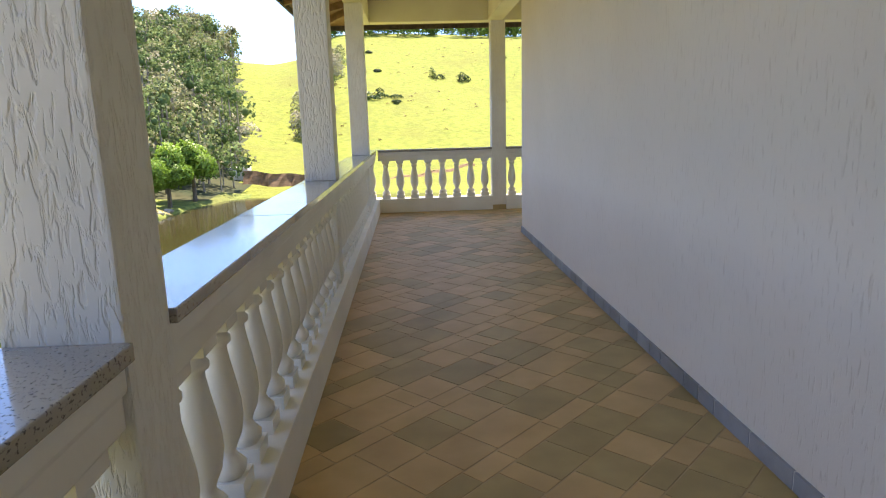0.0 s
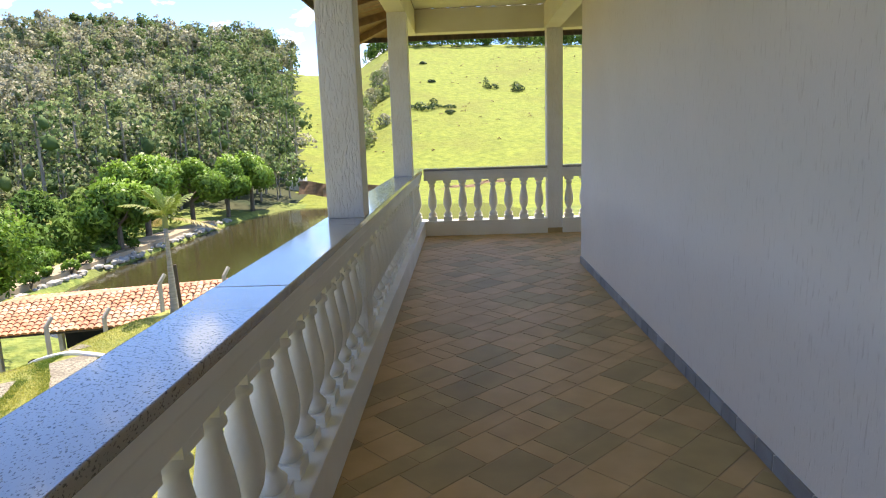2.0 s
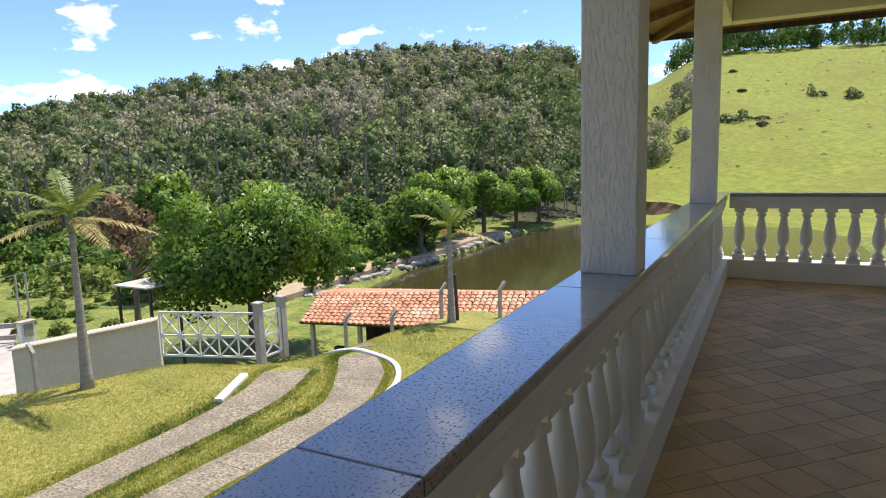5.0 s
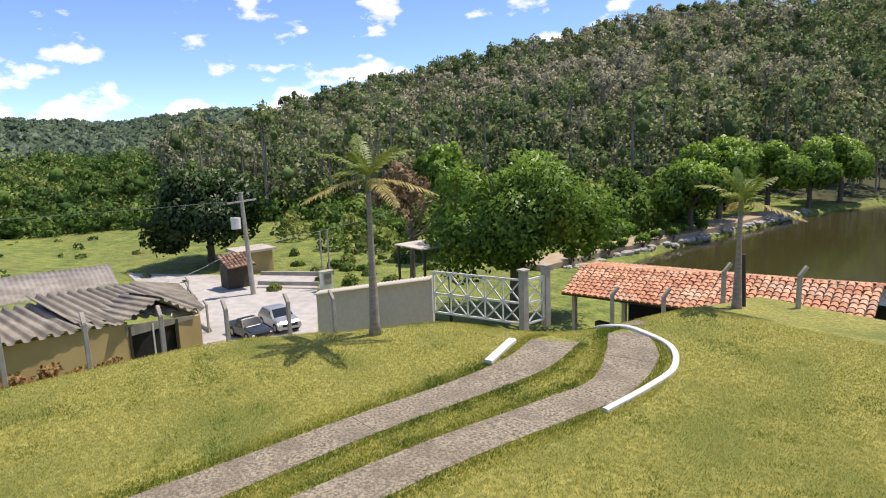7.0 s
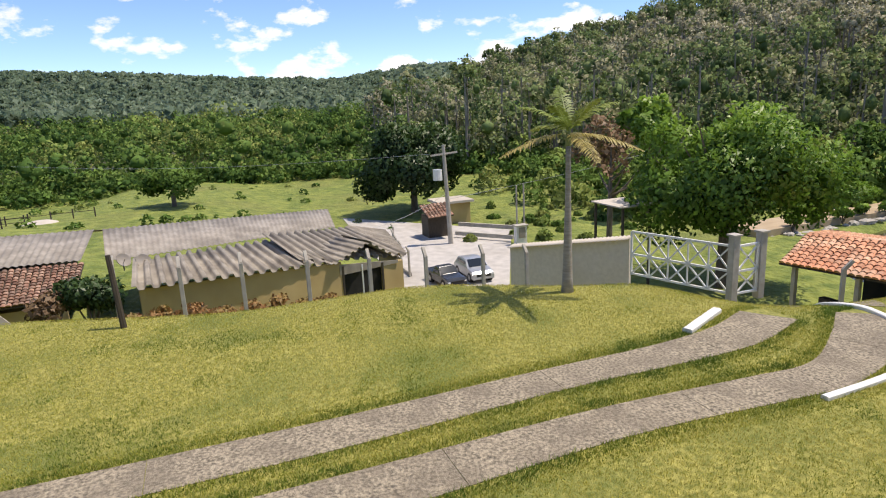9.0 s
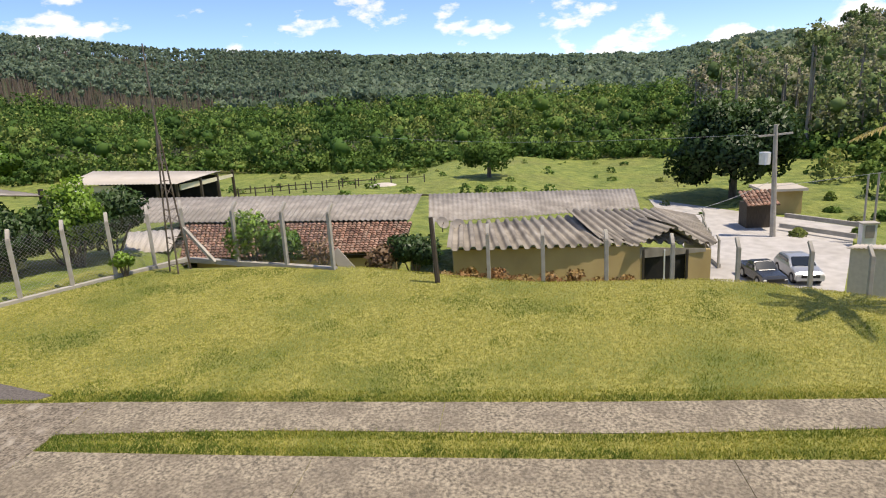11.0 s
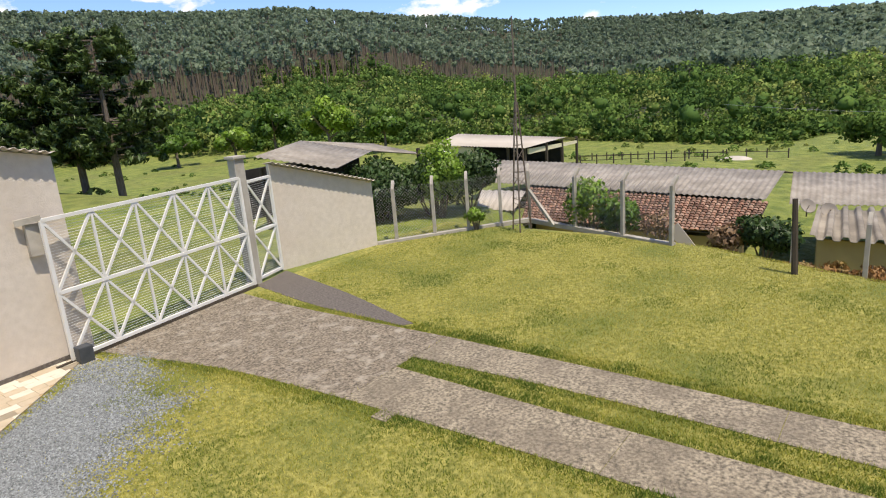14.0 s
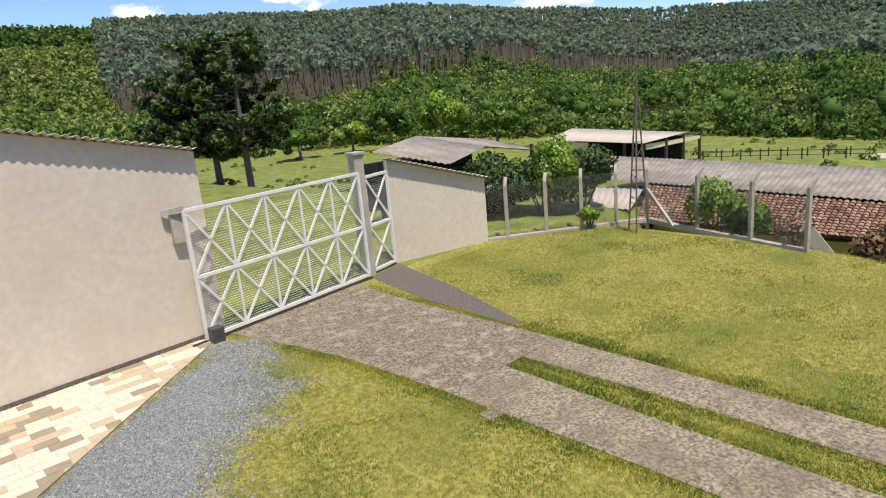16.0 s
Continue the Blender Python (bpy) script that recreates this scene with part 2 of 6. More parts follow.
# polished speckled stone coping
M_granite = bpy.data.materials.new("speckled_granite")
M_granite.use_nodes = True
_n, _l = M_granite.node_tree.nodes, M_granite.node_tree.links
_b = _n["Principled BSDF"]
_b.inputs["Roughness"].default_value = 0.14
_b.inputs["Specular IOR Level"].default_value = 1.0
_b.inputs["Coat Weight"].default_value = 0.8
_b.inputs["Coat IOR"].default_value = 1.55
_b.inputs["Coat Roughness"].default_value = 0.08
_co = _n.new("ShaderNodeTexCoord")
_mp = _n.new("ShaderNodeMapping"); _mp.inputs["Scale"].default_value = (1.0, 0.7, 1.0)
_l.new(_co.outputs["Object"], _mp.inputs[0])
_v = _n.new("ShaderNodeTexNoise"); _v.inputs["Scale"].default_value = 165; _v.inputs["Detail"].default_value = 3
_l.new(_mp.outputs[0], _v.inputs["Vector"])
_r = _n.new("ShaderNodeValToRGB")
_r.color_ramp.elements[0].position, _r.color_ramp.elements[0].color = 0.36, (0.09, 0.082, 0.075, 1)
_r.color_ramp.elements[1].position, _r.color_ramp.elements[1].color = 0.43, (0.31, 0.29, 0.265, 1)
_l.new(_v.outputs[0], _r.inputs[0])
_l.new(_r.outputs[0], _b.inputs["Base Color"])
_pb = _n.new("ShaderNodeBump"); _pb.inputs["Strength"].default_value, _pb.inputs["Distance"].default_value = 0.35, 0.004
_l.new(_r.outputs[0], _pb.inputs["Height"])
_l.new(_pb.outputs[0], _b.inputs["Normal"])
_l.new(_pb.outputs[0], _b.inputs["Coat Normal"])
_w = _n.new("ShaderNodeTexNoise"); _w.inputs["Scale"].default_value = 5
_l.new(_co.outputs["Object"], _w.inputs["Vector"])
_q = _n.new("ShaderNodeMapRange"); _q.inputs[3].default_value, _q.inputs[4].default_value = 0.08, 0.26
_l.new(_w.outputs[0], _q.inputs[0])
_l.new(_q.outputs[0], _b.inputs["Roughness"])
# the dark pits are unpolished
_pc = _n.new("ShaderNodeMapRange")
_pc.inputs[1].default_value, _pc.inputs[2].default_value, _pc.inputs[3].default_value, _pc.inputs[4].default_value = 0.36, 0.43, 0.45, 0.9
_l.new(_v.outputs[0], _pc.inputs[0])
_l.new(_pc.outputs[0], _b.inputs["Coat Weight"])
_l.new(_pc.outputs[0], _b.inputs["Specular IOR Level"])

M_water = bpy.data.materials.new("pond_water")
M_water.use_nodes = True
_n, _l = M_water.node_tree.nodes, M_water.node_tree.links
_b = _n["Principled BSDF"]
_b.inputs["Base Color"].default_value = (0.052, 0.046, 0.018, 1)
_b.inputs["Roughness"].default_value = 0.08
_t = _n.new("ShaderNodeTexNoise"); _t.inputs["Scale"].default_value = 1.6; _t.inputs["Detail"].default_value = 4
_co = _n.new("ShaderNodeTexCoord"); _l.new(_co.outputs["Object"], _t.inputs["Vector"])
_p = _n.new("ShaderNodeBump"); _p.inputs["Strength"].default_value, _p.inputs["Distance"].default_value = 0.25, 0.05
_l.new(_t.outputs[0], _p.inputs["Height"]); _l.new(_p.outputs[0], _b.inputs["Normal"])

L_forest = leaf("forest_leaves", [(0.10, 0.16, 0.060), (0.21, 0.275, 0.105), (0.325, 0.325, 0.195), (0.40, 0.385, 0.27), (0.46, 0.43, 0.33), (0.24, 0.30, 0.11)], 0.75, 0.1, 0.3)
L_green = leaf("valley_leaves", [(0.067, 0.134, 0.031), (0.123, 0.213, 0.045), (0.190, 0.274, 0.067), (0.280, 0.314, 0.095)], 0.7, 0.12, 0.3)
# Distance haze is mixed into these pale grey-green leaf colours.
L_euc_haze = leaf("hazed_eucalyptus_leaves", [(0.165, 0.235, 0.15), (0.205, 0.275, 0.18), (0.245, 0.315, 0.215)], 0.55, 0.3, 0.45)
# The last, brightest stop stands for sunlit crown tops.
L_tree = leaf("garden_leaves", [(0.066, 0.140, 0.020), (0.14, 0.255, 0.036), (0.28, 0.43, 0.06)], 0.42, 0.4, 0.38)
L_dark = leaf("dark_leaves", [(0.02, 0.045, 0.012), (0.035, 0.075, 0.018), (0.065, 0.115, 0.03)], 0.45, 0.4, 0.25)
L_palm = leaf("palm_leaves", [(0.132, 0.204, 0.036), (0.240, 0.288, 0.060), (0.408, 0.336, 0.120)], 0.5, 0.4, 0.3)
L_dry = leaf("dry_leaves", [(0.16, 0.10, 0.06), (0.24, 0.16, 0.09), (0.30, 0.20, 0.12)])
L_red = leaf("reddish_shrub_leaves", [(0.30, 0.12, 0.05), (0.36, 0.20, 0.08), (0.20, 0.19, 0.05)])

# ---- mesh helpers ----
def part(name, bm, material, parent=None, label="", smooth=False):
    me = bpy.data.meshes.new(name)
    bm.to_mesh(me)
    bm.free()
    return link(name, me, material, parent, label, smooth)


def link(name, me, material, parent=None, label="", smooth=False):
    for m in material if isinstance(material, (list, tuple)) else [material]:
        if m is not None and len(me.materials) < 8 and not (me.materials and not isinstance(material, (list, tuple))):
            me.materials.append(m)
    if smooth:
        me.polygons.foreach_set("use_smooth", [True] * len(me.polygons))
    ob = new(name, me)
    if parent is not None:
        ob.parent = parent
    if label:
        ob["label"] = label
    return ob


def thing(name, label, category, group="", kind="", at=(0, 0, 0), rz=0.0):
    ob = new(name)
    ob.matrix_basis = pose(*at, 0, 0, rz)
    ob.empty_display_size = 0.2
    return tagged(ob, label, category, group, kind)


def np_mesh(name, verts, faces, tint=None, normals=None):
    """verts (N,3), faces (M,k) as numpy arrays; normals round a crown off."""
    me = bpy.data.meshes.new(name)
    verts, faces = np.asarray(verts, float), np.asarray(faces, int)
    k = faces.shape[1]
    me.vertices.add(len(verts))
    me.vertices.foreach_set("co", verts.ravel())
    me.loops.add(faces.size)
    me.loops.foreach_set("vertex_index", faces.ravel())
    me.polygons.add(len(faces))
    me.polygons.foreach_set("loop_start", np.arange(len(faces)) * k)
    me.polygons.foreach_set("loop_total", np.full(len(faces), k))
    if tint is not None:
        a = me.attributes.new("tint", "FLOAT", "POINT")
        a.data.foreach_set("value", np.asarray(tint, float))
    me.update(calc_edges=True)
    if normals is not None:
        me.polygons.foreach_set("use_smooth", np.ones(len(faces), bool))
        a = me.attributes.new("custom_normal", "FLOAT_VECTOR", "POINT")
        a.data.foreach_set("vector", np.asarray(normals, float).ravel())
    return me


def add_box(bm, lo, hi, m=None):
    r = bmesh.ops.create_cube(bm, size=1.0)
    c = [(a + b) / 2 for a, b in zip(lo, hi)]
    s = [b - a for a, b in zip(lo, hi)]
    t = Matrix.Translation(c) @ Matrix.Diagonal((*s, 1))
    bmesh.ops.transform(bm, matrix=(m @ t) if m else t, verts=r["verts"])
    return r["verts"]


def box(lo, hi, bevel=0.0, m=None):
    bm = bmesh.new()
    add_box(bm, lo, hi, m)
    if bevel:
        bmesh.ops.bevel(bm, geom=bm.edges[:], offset=bevel, segments=2, affect="EDGES", profile=0.6)
    return bm


def beam(bm, a, b, w, d, up=(0, 0, 1)):
    """A bar of section w x d from a to b."""
    a, b = Vector(a), Vector(b)
    z = (b - a).normalized()
    x = z.cross(Vector(up))
    x = x.normalized() if x.length > 1e-4 else Vector((1, 0, 0))
    y = z.cross(x)
    m = Matrix((x, y, z)).transposed().to_4x4()
    m.translation = (a + b) / 2
    r = bmesh.ops.create_cube(bm, size=1.0)
    bmesh.ops.transform(bm, matrix=m @ Matrix.Diagonal((w, d, (b - a).length, 1)), verts=r["verts"])


def bar(a, b, w, d, up=(0, 0, 1)):
    bm = bmesh.new()
    beam(bm, a, b, w, d, up)
    return bm


def tube(points, radii, sides=8, cap=True):
    """A tapered round limb along points."""
    bm = bmesh.new()
    rings = []
    pts = [Vector(p) for p in points]
    for i, p in enumerate(pts):
        d = (pts[min(i + 1, len(pts) - 1)] - pts[max(i - 1, 0)]).normalized()
        x = d.cross(Vector((0.31, 0.95, 0.05))).normalized()
        y = d.cross(x)
        rings.append([bm.verts.new(p + (x * math.cos(2 * math.pi * k / sides) + y * math.sin(2 * math.pi * k / sides)) * radii[i]) for k in range(sides)])
    for r0, r1 in zip(rings, rings[1:]):
        for k in range(sides):
            bm.faces.new((r0[k], r0[(k + 1) % sides], r1[(k + 1) % sides], r1[k]))
    if cap:
        bm.faces.new(rings[-1])
        bm.faces.new(rings[0][::-1])
    return bm


def merge(bms):
    out = bmesh.new()
    for b in bms:
        me = bpy.data.meshes.new("tmp")
        b.to_mesh(me)
        b.free()
        out.from_mesh(me)
        bpy.data.meshes.remove(me)
    return out


rng = np.random.default_rng(7)

def cards(centres, size, out=None, up=0.25, rng=rng, aspect=1.5):
    """Folded leaf-clump rhombs round the given centres: verts and quads as triangles pairs."""
    n = len(centres)
    size = np.broadcast_to(np.asarray(size, float), (n,))
    nor = rng.normal(size=(n, 3))
    if out is not None:
        out = out / (np.linalg.norm(out, axis=1, keepdims=True) + 1e-9)
        nor = nor * 0.9 + out * 0.6
    nor[:, 2] += up
    nor /= np.linalg.norm(nor, axis=1, keepdims=True) + 1e-9
    if out is not None:
        nor *= np.where((nor * out).sum(1) < 0, -1.0, 1.0)[:, None]
    a = np.cross(nor, rng.normal(size=(n, 3)))
    a /= np.linalg.norm(a, axis=1, keepdims=True) + 1e-9
    b = np.cross(nor, a)
    s = size[:, None]
    fold = nor * s * 0.18
    v = np.stack([centres - a * s * 0.5 * aspect - fold, centres - b * s * 0.42 + fold * rng.random((n, 1)), centres + a * s * 0.5 * aspect - fold, centres + b * s * 0.42 + fold * rng.random((n, 1))], 1).reshape(-1, 3)
    i = np.arange(n)[:, None] * 4
    f = np.concatenate([i + np.array([[0, 1, 2]]), i + np.array([[0, 2, 3]])], 1).reshape(-1, 3)
    shade = nor if out is None else out * 1.0 + nor * 0.4
    shade = shade / (np.linalg.norm(shade, axis=1, keepdims=True) + 1e-9)
    return v, f, np.repeat(shade, 4, 0)


# ---- ground ----
def smooth(t):
    t = np.clip(t, 0, 1)
    return t * t * (3 - 2 * t)


# bearing, slope of the skyline, where the rise starts, where it tops out, height of the wood on it
SKYLINE = np.array([
    [-60, .03, 150, 900, 0], [40, .11, 150, 360, 0], [80, .157, 125, 330, 8], [93, .168, 120, 330, 8], [96, .160, 120, 330, 6], [99, .118, 120, 330, 4], [101.5, .106, 115, 330, 4], [104.5, .138, 110, 320, 14], [108, .165, 105, 320, 16],
    [121, .170, 95, 320, 16], [130, .156, 95, 330, 16], [144, .111, 100, 360, 16], [152, .075, 110, 420, 16], [160, .060, 130, 700, 14],
    [168, .042, 140, 1300, 12], [190, .064, 150, 1400, 12], [209, .082, 150, 1200, 14], [230, .120, 160, 900, 16], [262, .126, 170, 900, 16]])


def ground_z(x, y):
    x, y = np.asarray(x, float), np.asarray(y, float)
    D = np.hypot(x, y + 2.4)
    az = np.degrees(np.arctan2(y + 2.4, x))
    az = np.where(az < -80, az + 360, az)
    # lower land beyond the garden: a yard level in the south, falling northwards
    south = -4.0 - 0.085 * np.clip(D - 24, 0, 90)
    north = -7.6 - 1.9 * smooth((y + 4) / 12)
    low = south + (north - south) * smooth((y + 19) / 9)
    low = np.maximum(low, -9.5)
    low = low + (-9.5 - low) * smooth((D - 70) / 60)
    # garden plateau with a soft crest at its edge
    edge = -18.4 + 2.6 * smooth((y + 9) / 8) + 2.6 * smooth((y - 2) / 6) + 1.2 * smooth((y - 7) / 3)
    inside = smooth((x - edge + 3.2) / 3.2)
    inside = np.where(y < -16, smooth((x + 30) / 14), inside)
    mound = 0.12 * np.exp(-((x - edge - 2.0) / 2.5) ** 2) * smooth((y + 8) / 5)
    lawn = -3.6 + mound
    lawn = lawn - 1.95 * smooth((y - 7.5) / 6.0) * smooth((-8.8 - x) / 4.0)      # the drive dips to the gate
    lawn = lawn - 0.5 * smooth((y - 12) / 6) 
    inside = inside * (1 - smooth((y - 17.5) / 5))
    z = low + (lawn - low) * inside
    # pond basin
    pd = ((x + 11.5) / 21.2) ** 4 + ((y - 67) / 36) ** 4
    z = np.where(D < 160, z - 1.6 * smooth((1.12 - pd) / 0.3), z)
    # hills
    S = np.interp(az, SKYLINE[:, 0], SKYLINE[:, 1])
    D0 = np.interp(az, SKYLINE[:, 0], SKYLINE[:, 2])
    Ds = np.interp(az, SKYLINE[:, 0], SKYLINE[:, 3])
    tr = np.interp(az, SKYLINE[:, 0], SKYLINE[:, 4])
    top = S * Ds + 1.3 - tr + 9.5
    k = np.clip((D - D0) / (Ds - D0), 0, 1) ** np.interp(az, [150, 165, 203, 222], [1.0, 2.1, 2.1, 1.0])
    rise = top * (0.55 * k + 0.45 * smooth(k))
    und = np.sin(x * 0.021 + 1.3) * np.sin(y * 0.017) * 2.0 + np.sin(x * 0.06 + y * 0.043) * 0.7
    z = z + rise + und * smooth((D - 110) / 80)
    return z


def gz(x, y):
    return float(ground_z(x, y))


def spread(lo, hi, fine_lo, fine_hi, step, far):
    a = list(np.arange(fine_lo, fine_hi + 1e-6, step))
    s, v = step, fine_hi
    while v < hi:
        s = min(s * 1.10, far)
        v += s
        a.append(v)
    s, v = step, fine_lo
    while v > lo:
        s = min(s * 1.10, far)
        v -= s
        a.insert(0, v)
    return np.array(a)


GX, GY = spread(-2300, 900, -32, 2, 0.5, 24), spread(-2000, 900, -20, 22, 0.5, 24)
XX, YY = np.meshgrid(GX, GY, indexing="ij")
ZZ = ground_z(XX, YY)
nx, ny = XX.shape
idx = np.arange(nx * ny).reshape(nx, ny)
quads = np.stack([idx[:-1, :-1], idx[1:, :-1], idx[1:, 1:], idx[:-1, 1:]], -1).reshape(-1, 4)
me = np_mesh("ground", np.stack([XX, YY, ZZ], -1).reshape(-1, 3), quads)
for m in (M_lawn, M_pasture, M_field, M_woodfloor):
    me.materials.append(m)
cx = (XX[:-1, :-1] + XX[1:, 1:]).ravel() / 2
cy = (YY[:-1, :-1] + YY[1:, 1:]).ravel() / 2
cD, cA = np.hypot(cx, cy + 2.4), np.degrees(np.arctan2(cy + 2.4, cx))
cA = np.where(cA < -80, cA + 360, cA)
slot = np.where((cx > -19) & (cy < 22) & (cy > -16.5), 0, 2)
slot = np.where((cA < 104.5) & (cD > 95), 1, slot)
wood0 = np.interp(cA, [101, 104, 125, 150, 165, 191, 203, 217, 262], [110, 92, 84, 88, 96, 92, 106, 120, 170])
slot = np.where((cA > 104.5) & (cD > wood0 + 16), 3, slot)
me.polygons.foreach_set("material_index", slot.astype(int))
me.polygons.foreach_set("use_smooth", [True] * len(me.polygons))
tagged(link("ground", me, None), "mown lawn, pasture and wooded hills as one ground", "ground", kind="structure")

# ---- house and balcony ----
RAIL, XW, YW, YF = 0.97, 1.88, 3.12, 5.28      # coping height, house wall, its end, inner face of the far rail
house = thing("house", "two-storey house with white scratched plaster walls and a balcony", "house", kind="structure")
part("wall_west", box((XW, -6.5, 0.0), (XW + 0.2, YW, 3.14)), M_wall, house, "white scratched plaster wall")
part("wall_north", box((XW + 0.203, YW - 0.2, 0.0), (9.0, YW - 0.003, 3.14)), M_wall, house)
part("wall_east", box((8.8, -6.5, 0.0), (9.0, YW - 0.203, 3.0)), M_wall, house)
part("wall_south", box((-0.24, -6.7, -3.7), (9.0, -6.503, 3.0)), M_wall, house)
part("lower_wall_west", box((1.6, -6.5, -3.7), (1.85, YW + 0.3, -0.25)), M_wall, house)
part("lower_wall_north", box((1.853, YW + 0.1, -3.7), (9.0, YW + 0.3, -0.25)), M_wall, house)
part("lower_column", box((-0.2, 5.25, -3.8), (0.0, 5.45, -0.25)), M_pillar, house)
for yy in (-6.4, -3.29, 0.0):
    part("lower_column", box((-0.2, yy, -3.7), (0.0, yy + 0.2, -0.25)), M_pillar, house)
floor = tagged(part("floor", box((-0.24, -6.5, -0.25), (9.0, YF + 0.24, -0.0022)), M_grout), "balcony slab with brown grout", "floor", kind="structure")
ceil = tagged(part("ceiling", box((0.003, -6.5, 3.145), (9.0, YF, 3.22)), M_cream), "cream painted ceiling", "ceiling", kind="structure")
beams = thing("ceiling_beams", "cream painted concrete beams above the balcony", "beam", kind="structure")
part("beam", box((-0.22, -6.5, 2.83), (0.0, YF + 0.22, 3.143), 0.008), M_cream, beams)
part("beam", box((0.003, YF, 2.83), (9.0, YF + 0.22, 3.143), 0.008), M_cream, beams)
part("beam", box((XW - 0.12, YW + 0.003, 2.83), (XW + 0.1, YF - 0.003, 3.141), 0.008), M_cream, beams)

roof = thing("roof", "timber eaves under a clay tile roof", "roof", kind="structure")
def eave_sheet(lo, hi, z0, z1):
    """The sloping board of an eave between an inner and an outer line."""
    bm = bmesh.new()
    a, b, c, d = lo[0], lo[1], hi[1], hi[0]
    top = [bm.verts.new((*p, z)) for p, z in ((a, z0), (b, z0), (c, z1), (d, z1))]
    bot = [bm.verts.new((v.co.x, v.co.y, v.co.z - 0.03)) for v in top]
    bm.faces.new(top); bm.faces.new(bot[::-1])
    for i in range(4):
        j = (i + 1) % 4
        bm.faces.new((top[j], top[i], bot[i], bot[j]))
    bmesh.ops.recalc_face_normals(bm, faces=bm.faces)
    return bm
OV = 0.78
part("soffit", eave_sheet(((-0.225, -6.9), (-0.225, YF + 0.225)), ((-0.22 - OV, -6.9), (-0.22 - OV, YF + 0.22 + OV)), 3.17, 2.97), M_eave, roof)
part("soffit", eave_sheet(((-0.225, YF + 0.225), (9.5, YF + 0.225)), ((-0.22 - OV, YF + 0.22 + OV), (9.5, YF + 0.22 + OV)), 3.17, 2.97), M_eave, roof)
for k in range(11):
    y = -6.4 + k * 1.15
    part("rafter", bar((-0.23, y, 3.09), (-0.2 - OV, y, 2.90), 0.06, 0.1), M_eave, roof)
part("hip_rafter", bar((-0.23, YF + 0.23, 3.08), (-0.2 - OV, YF + 0.2 + OV, 2.89), 0.07, 0.11), M_eave, roof)
part("fascia", box((-0.25 - OV, -6.9, 2.87), (-0.22 - OV, YF + 0.25 + OV, 3.0)), M_dark, roof)
part("fascia", box((-0.22 - OV + 0.003, YF + 0.22 + OV, 2.87), (9.5, YF + 0.25 + OV, 3.0)), M_dark, roof)
bm = bmesh.new()
for k in range(46):
    x = -0.95 + k * 0.215
    t = tube([(x, YF + OV + 0.30, 3.02), (x, YF - 0.2, 3.30)], [0.085, 0.085], 6)
    me = bpy.data.meshes.new("t"); t.to_mesh(me); t.free(); bm.from_mesh(me); bpy.data.meshes.remove(me)
for k in range(60):
    y = -6.8 + k * 0.215
    t = tube([(-0.3 - OV, y, 3.02), (0.2, y, 3.30)], [0.085, 0.085], 6)
    me = bpy.data.meshes.new("t"); t.to_mesh(me); t.free(); bm.from_mesh(me); bpy.data.meshes.remove(me)
tagged(part("roof_tiles", bm, M_clay_old, roof), kind="stuff")
part("roof_slab", box((-0.1, -6.9, 3.32), (9.5, YF + 0.2, 3.42)), M_clay_old, roof)

# balustrade: plinth, top rail, coping, balusters
def lathe(profile, sides=14):
    bm = bmesh.new()
    rings = [[bm.verts.new((r * math.cos(2 * math.pi * k / sides), r * math.sin(2 * math.pi * k / sides), z)) for k in range(sides)] for r, z in profile]
    for a, b in zip(rings, rings[1:]):
        for k in range(sides):
            f = bm.faces.new((a[k], a[(k + 1) % sides], b[(k + 1) % sides], b[k]))
            f.smooth = True
    return bm

Z0, Z1 = 0.215, 0.80
bal = lathe([(0.046, Z0 + 0.055), (0.058, Z0 + 0.075), (0.060, Z0 + 0.095), (0.040, Z0 + 0.118), (0.030, Z0 + 0.135), (0.036, Z0 + 0.155), (0.055, Z0 + 0.20), (0.063, Z0 + 0.25),
             (0.061, Z0 + 0.30), (0.052, Z0 + 0.36), (0.041, Z0 + 0.42), (0.034, Z0 + 0.465), (0.033, Z0 + 0.485), (0.047, Z0 + 0.497), (0.047, Z0 + 0.512), (0.036, Z0 + 0.525), (0.044, Z0 + 0.545)])
add_box(bal, (-0.062, -0.062, Z0 - 0.01), (0.062, 0.062, Z0 + 0.056))
add_box(bal, (-0.056, -0.056, Z0 + 0.544), (0.056, 0.056, Z1 + 0.005))
bal_me = bpy.data.meshes.new("baluster")
bal.to_mesh(bal_me); bal.free()

